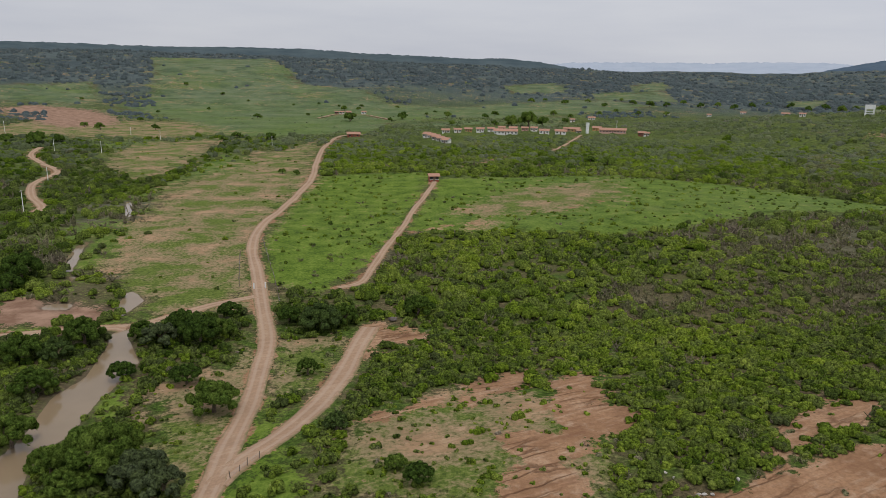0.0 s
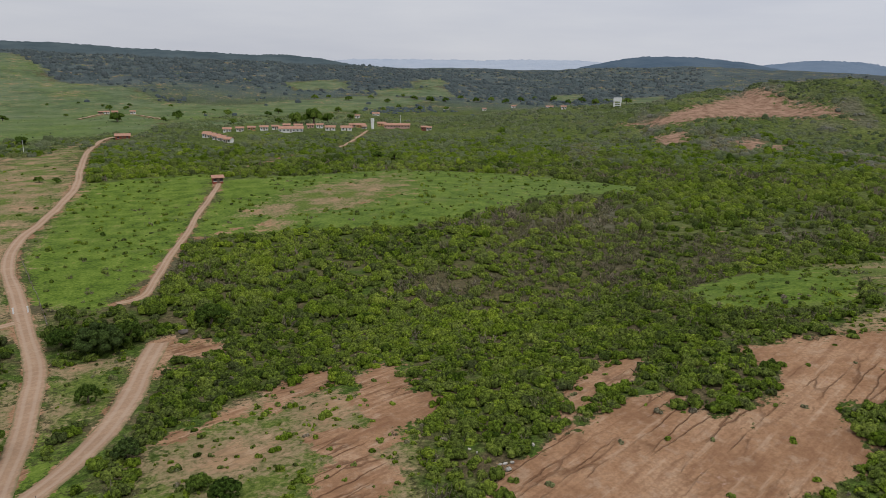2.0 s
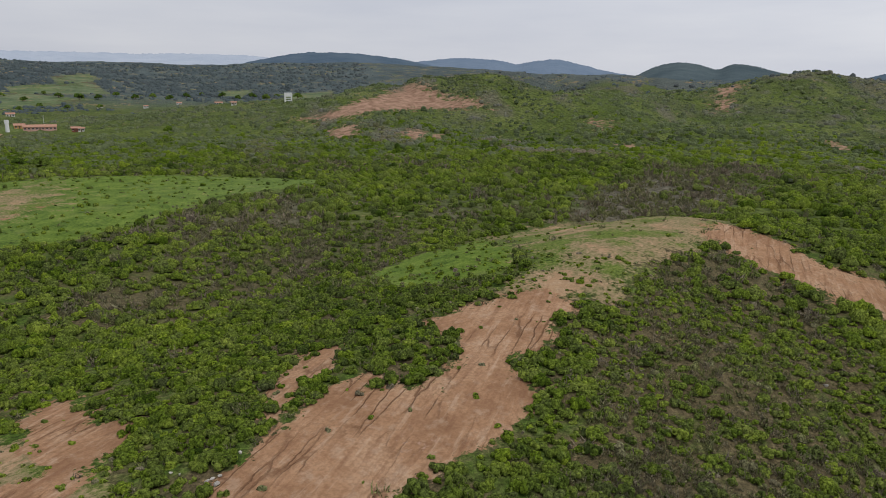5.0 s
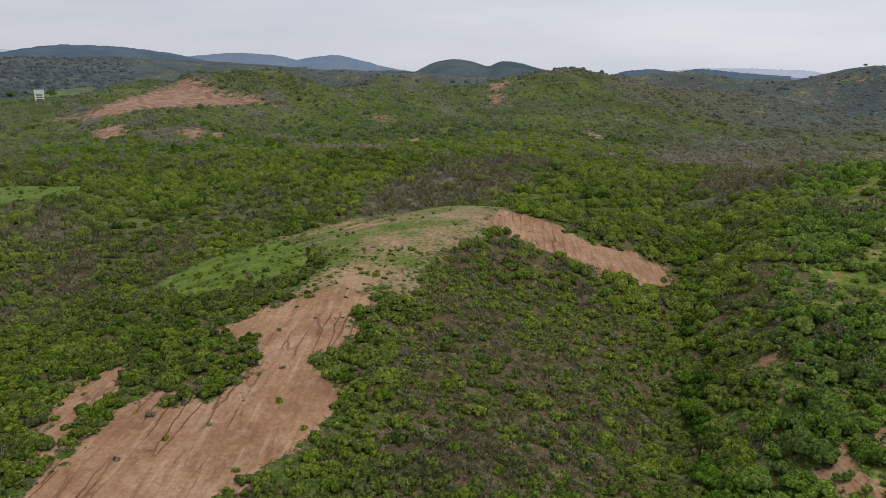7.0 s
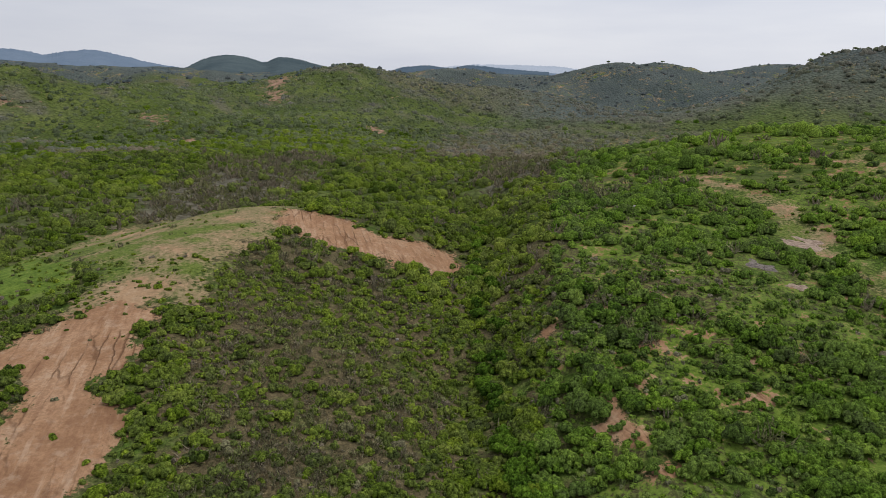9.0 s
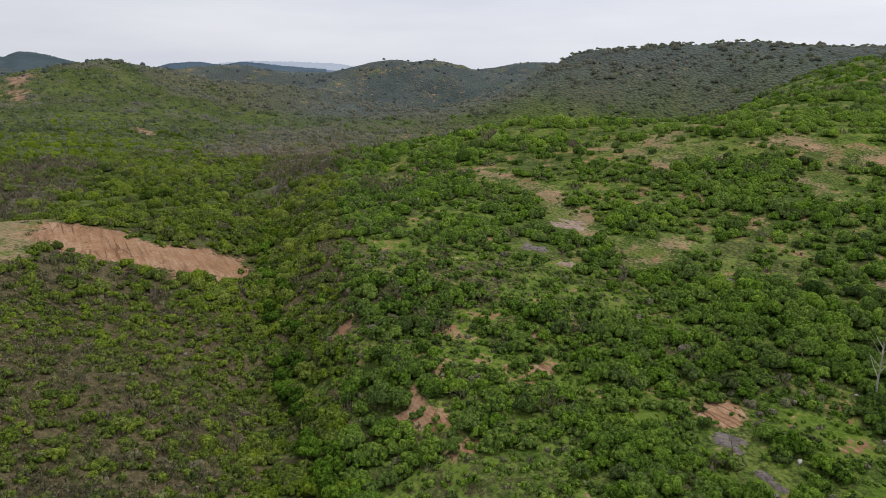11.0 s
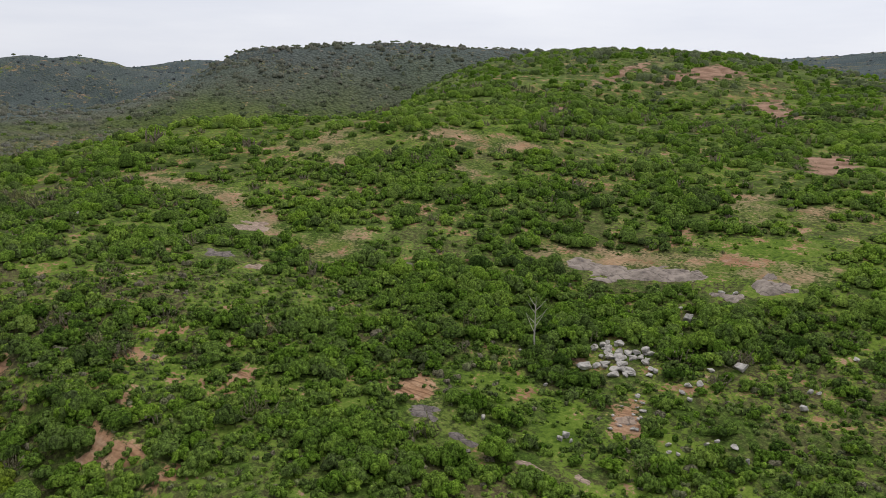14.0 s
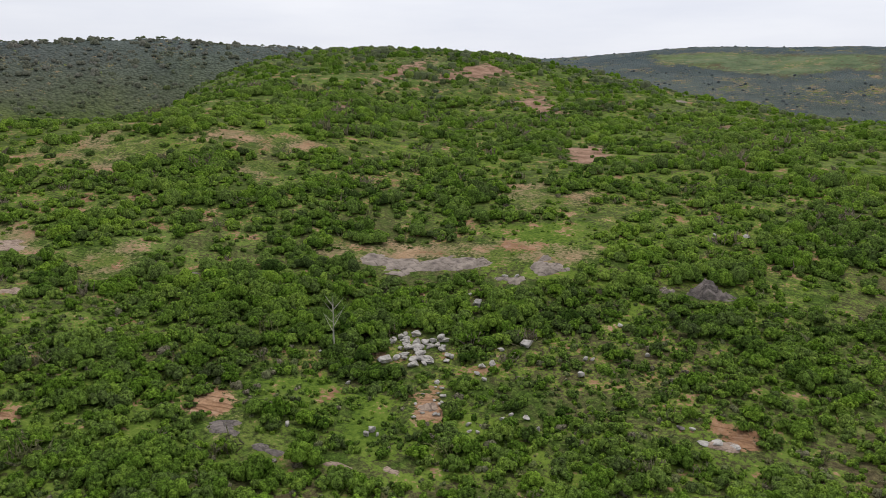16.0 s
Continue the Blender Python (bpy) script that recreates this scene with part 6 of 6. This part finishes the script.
rock_slab(117.41, -26.91, 7.6, 4.5, -150, 0.6, DARK_ROCK)
rock_slab(131.17, -37.48, 12.1, 7.2, -162, 0.5, BROWN_ROCK)
rock_slab(109.71, -31.04, 4.0, 2.4, -118, 0.4, BROWN_ROCK)
rock_slab(102.76, -54.64, 4.4, 2.6, -149, 0.5, DARK_ROCK)
rock_slab(63.99, -36.83, 3.9, 2.3, -133, 0.4, DARK_ROCK)
rock_slab(123.20, -244.17, 7.2, 4.3, -166, 0.6, GREY_ROCK)
rock_slab(140.30, -326.33, 11.0, 6.6, -122, 0.6, GREY_ROCK)
dead_tree(70.21, -57.59, 7.9)

# ---- the scrub: the nearest shrubs one by one, the rest joined ----
def clear_of_rock(x, y):
    ok = np.ones(len(x), bool)
    for sx, sy, a, b, c, s in SLABS:
        u, v = ((x - sx) * c + (y - sy) * s) / (a + 1.0), (-(x - sx) * s + (y - sy) * c) / (b + 2.2)
        ok &= u * u + v * v > 1
    for sx, sy, a in STONE_SPOTS:
        ok &= (x - sx) ** 2 + (y - sy) ** 2 > (a + 0.8) ** 2
    return ok


def scrub(r0, r1, b0, b1, density, mean, spread=0.34):
    x, y, c, thin = sow(r0, r1, density, b0=b0, b1=b1)
    ok = clear_of_rock(x, y)
    x, y, thin, c = x[ok], y[ok], thin[ok], {kind: v[ok] for kind, v in c.items()}
    low = np.maximum(c["grass"], c["half"]) > -1
    hill = soft(np.degrees(np.arctan2(x, y)), 84, 92)
    size = np.clip(rng.lognormal(math.log(mean), spread, len(x)), 0.4, 1.9 * mean) * np.where(low, 0.4, 1)
    size = size * (1 + hill * (-0.25 + 0.5 * soft(thin, 0.2, 0.8))) * (1 + 0.18 * (c["lush"] > 0)) * (1 - 0.2 * (c["sparse"] > 0))
    dry = dryness_or_haze(x, y, c)
    if r0 > 300:
        return x, y, size, tints(x, y, c, 0.09), np.clip(dry + rng.normal(0, 0.12, len(x)), 0, 1)
    dry = np.where(rng.uniform(size=len(x)) < 0.03 + 0.85 * dry, rng.uniform(0.5, 1, len(x)), 0.15 * dry + rng.uniform(0, 0.2, len(x)))
    return x, y, size, tints(x, y, c), dry


# name, nearest and farthest, bearings, plants per square metre, size, crowns, twigs of the bare ones and their half width
KITS = [
    ("near_scrub", 45, 110, -40, 84, 1.0, 0.72, [crown_mesh(7, 21, 0.10) for _ in range(12)], 20, 0.035),
    ("hill_scrub", 45, 110, 84, 176, 0.64, 0.86, [crown_mesh(10, 90, 0.085, 0.95) for _ in range(14)], 30, 0.03),
    ("middle_scrub", 110, 180, -40, 176, 0.40, 0.95, [crown_mesh(4, 4, 0.14, 0.8) for _ in range(10)], 12, 0.055),
    ("outer_scrub", 180, 320, -40, 176, 0.18, 1.28, [crown_mesh(3, 0, 0.16, 0.75) for _ in range(8)], 9, 0.08),
    ("far_scrub", 320, 480, -40, 176, 0.085, 1.5, [crown_mesh(2, 0, 0.2, 0.7, tall=0.6) for _ in range(8)], 0, 0),
    ("distant_scrub", 480, 760, -40, 176, 0.032, 1.6, [crown_mesh(2, 0, 0.2, 0.6, tall=0.6) for _ in range(8)], 0, 0),
]
LEAF_WORDS = {"shrub_leaves": "dense green thorn scrub with rounded leafy crowns", "slope_leaves": "lush deep green scrub on the stony hillside", "hazy_hill_leaves": "grey-green thorn scrub on the farther hills"}
SHRUB_CROWNS = [[crown_data("crown", raised(crown_mesh(18, 290, 0.055), 0.12), leaves, t, d) for leaves in (LEAVES, SLOPE_LEAVES)] for t, d in ((0.15, 0.1), (0.3, 0.1), (0.42, 0.05), (0.55, 0.1), (0.68, 0.1), (0.82, 0.1), (0.5, 0.2), (0.35, 0.75))]
stem_me = trunk_mesh("stem", 0.35, 0.45, 0.05, 4)
NEAREST = {"near_scrub": 190, "hill_scrub": 110}
for name, r0, r1, b0, b1, density, mean, kit, twigs, wide in KITS:
    x, y, size, tint, dry = scrub(r0, r1, b0, b1, density, mean)
    lift = ground_z(x, y) - 0.08 + size * (0.05 if r0 < 180 else -0.06 if r0 < 320 else -0.22)
    if name in NEAREST:
        order = np.argsort(np.hypot(x, y) + 200 * (size < 0.7))
        close, rest = order[:NEAREST[name]], order[NEAREST[name]:]
        for i in close:
            k = 7 if dry[i] > 0.4 else min(int(tint[i] * 7), 6)
            plant_thing("shrub", x[i], y[i], size[i] * 2.1, SHRUB_CROWNS[k][name == "hill_scrub"], stem_me, "leafless grey-brown shrub on the scrubby slope" if k == 7 else "rounded green shrub growing on the scrubby slope", "shrub", "nearest shrubs")
        x, y, size, tint, dry, lift = (a[rest] for a in (x, y, size, tint, dry, lift))
    bare = dry > (0.4 if twigs else 2)
    leafy = ~bare
    # more plants take the greyed leaves with distance, in place of haze
    hazed = leafy & (rng.uniform(size=len(x)) < soft(np.hypot(x, y), 260, 560))
    slope = np.arctan2(x, y) > radians(87)
    for which, leaves in ((leafy & ~hazed & ~slope, LEAVES), (leafy & ~hazed & slope, SLOPE_LEAVES), (hazed, HAZY_HILL_LEAVES)):
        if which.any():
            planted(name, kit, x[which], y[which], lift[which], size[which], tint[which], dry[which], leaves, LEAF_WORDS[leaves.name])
    if twigs:
        planted(name.replace("scrub", "brush"), [brush_mesh(twigs, twigs // 2, wide) for _ in range(8)], x[bare], y[bare], lift[bare], size[bare] * (1.25 if r0 < 100 else 1.5), tint[bare], dry[bare], LEAVES, "leafless grey-brown thorn brush among the green scrub", "brush")

# herbs and seedlings between the shrubs
for name, b0, b1, density, mean in (("undergrowth", -40, 84, 0.55, 0.36), ("hill_undergrowth", 84, 176, 0.9, 0.42)):
    x, y, c, thin = sow(45, 115, density, keep_soil=0.04, keep_grass=0.8, b0=b0, b1=b1, open_ground=True)
    ok = clear_of_rock(x, y)
    x, y, c = x[ok], y[ok], {kind: v[ok] for kind, v in c.items()}
    size = np.clip(rng.lognormal(math.log(mean), 0.35, len(x)), 0.15, 0.9)
    dry = np.where(rng.uniform(size=len(x)) < 0.12 + 0.7 * dryness_or_haze(x, y, c), rng.uniform(0.4, 1, len(x)), rng.uniform(0, 0.25, len(x)))
    planted(name, [crown_mesh(2, 8, 0.22, 0.6) for _ in range(8)], x, y, ground_z(x, y) - 0.05, size, np.clip(tints(x, y, c) + 0.12, 0, 1), dry, LEAVES if b1 < 90 else SLOPE_LEAVES, "low green herbs and seedlings between the shrubs", "undergrowth")

# leafless thicket that fills the gaps on the dry slopes
for r0, r1, density, twigs, wide in ((45, 110, 1.0, 13, 0.035), (110, 180, 0.35, 9, 0.06)):
    x, y, c, thin = sow(r0, r1, density, b0=10, b1=100)
    dry = dryness_or_haze(x, y, c)
    ok = clear_of_rock(x, y) & (rng.uniform(size=len(x)) < 1.4 * dry) & (np.maximum(c["grass"], c["half"]) < -1)
    x, y, dry, c = x[ok], y[ok], dry[ok], {kind: v[ok] for kind, v in c.items()}
    size = rng.uniform(0.6, 1.15, len(x)) * (1 if r0 < 100 else 1.25)
    planted("thicket", [brush_mesh(twigs, twigs, wide) for _ in range(8)], x, y, ground_z(x, y) - 0.05, size, tints(x, y, c), rng.uniform(0.35, 0.95, len(x)), LEAVES, "thin grey-brown thicket of leafless twigs", "brush")

# woods and hedges on the plain behind the village and on the far slopes
n = 34000
b, r = rng.uniform(-40, 178, n), np.exp(rng.uniform(np.log(700), np.log(2200), n))
x, y = r * np.sin(np.radians(b)), r * np.cos(np.radians(b))
c = cover(x, y)
rows = soft(wobble(x, y, 150, 61) + 0.6 * wobble(x, y, 60, 62), 0.2, 0.6)
chance = np.where(b < 37, np.maximum(rows * 0.8, soft(r, 1050, 1300)), 0.22)
chance = np.where(c["grass"] > 0, 0.008, chance)
chance = np.where((c["half"] > -5) | (c["red"] > -5), 0.02, chance)
chance = np.where(c["wood"] > 0, 0.95, chance)
keep = (rng.uniform(size=n) < chance) & (c["road"] < -4)
for hx, hy in HOUSES:
    keep &= (x - hx) ** 2 + (y - hy) ** 2 > 20 ** 2
x, y, r, b = x[keep], y[keep], r[keep], b[keep]
size = rng.uniform(1.6, 3.6, len(x)) * np.where(b < 37, np.clip(r / 800, 0.8, 1.7), 0.85)
# greyer with distance too, haze painted into the leaves
planted("far_woods", [crown_mesh(1, 0, 0.40, 0.3, 0.3) for _ in range(5)], x, y, ground_z(x, y) - 0.3, size, np.clip(rng.normal(0.4, 0.1, len(x)), 0, 1), np.clip(np.maximum(dryness_or_haze(x, y, {kind: v[keep] for kind, v in c.items()}), 0.2 * soft(r, 900, 1500)), 0, 1) * rng.uniform(0.6, 1, len(x)), HAZY_FAR_LEAVES, "dark woods and hedgerows on the plain and far slopes", "trees")
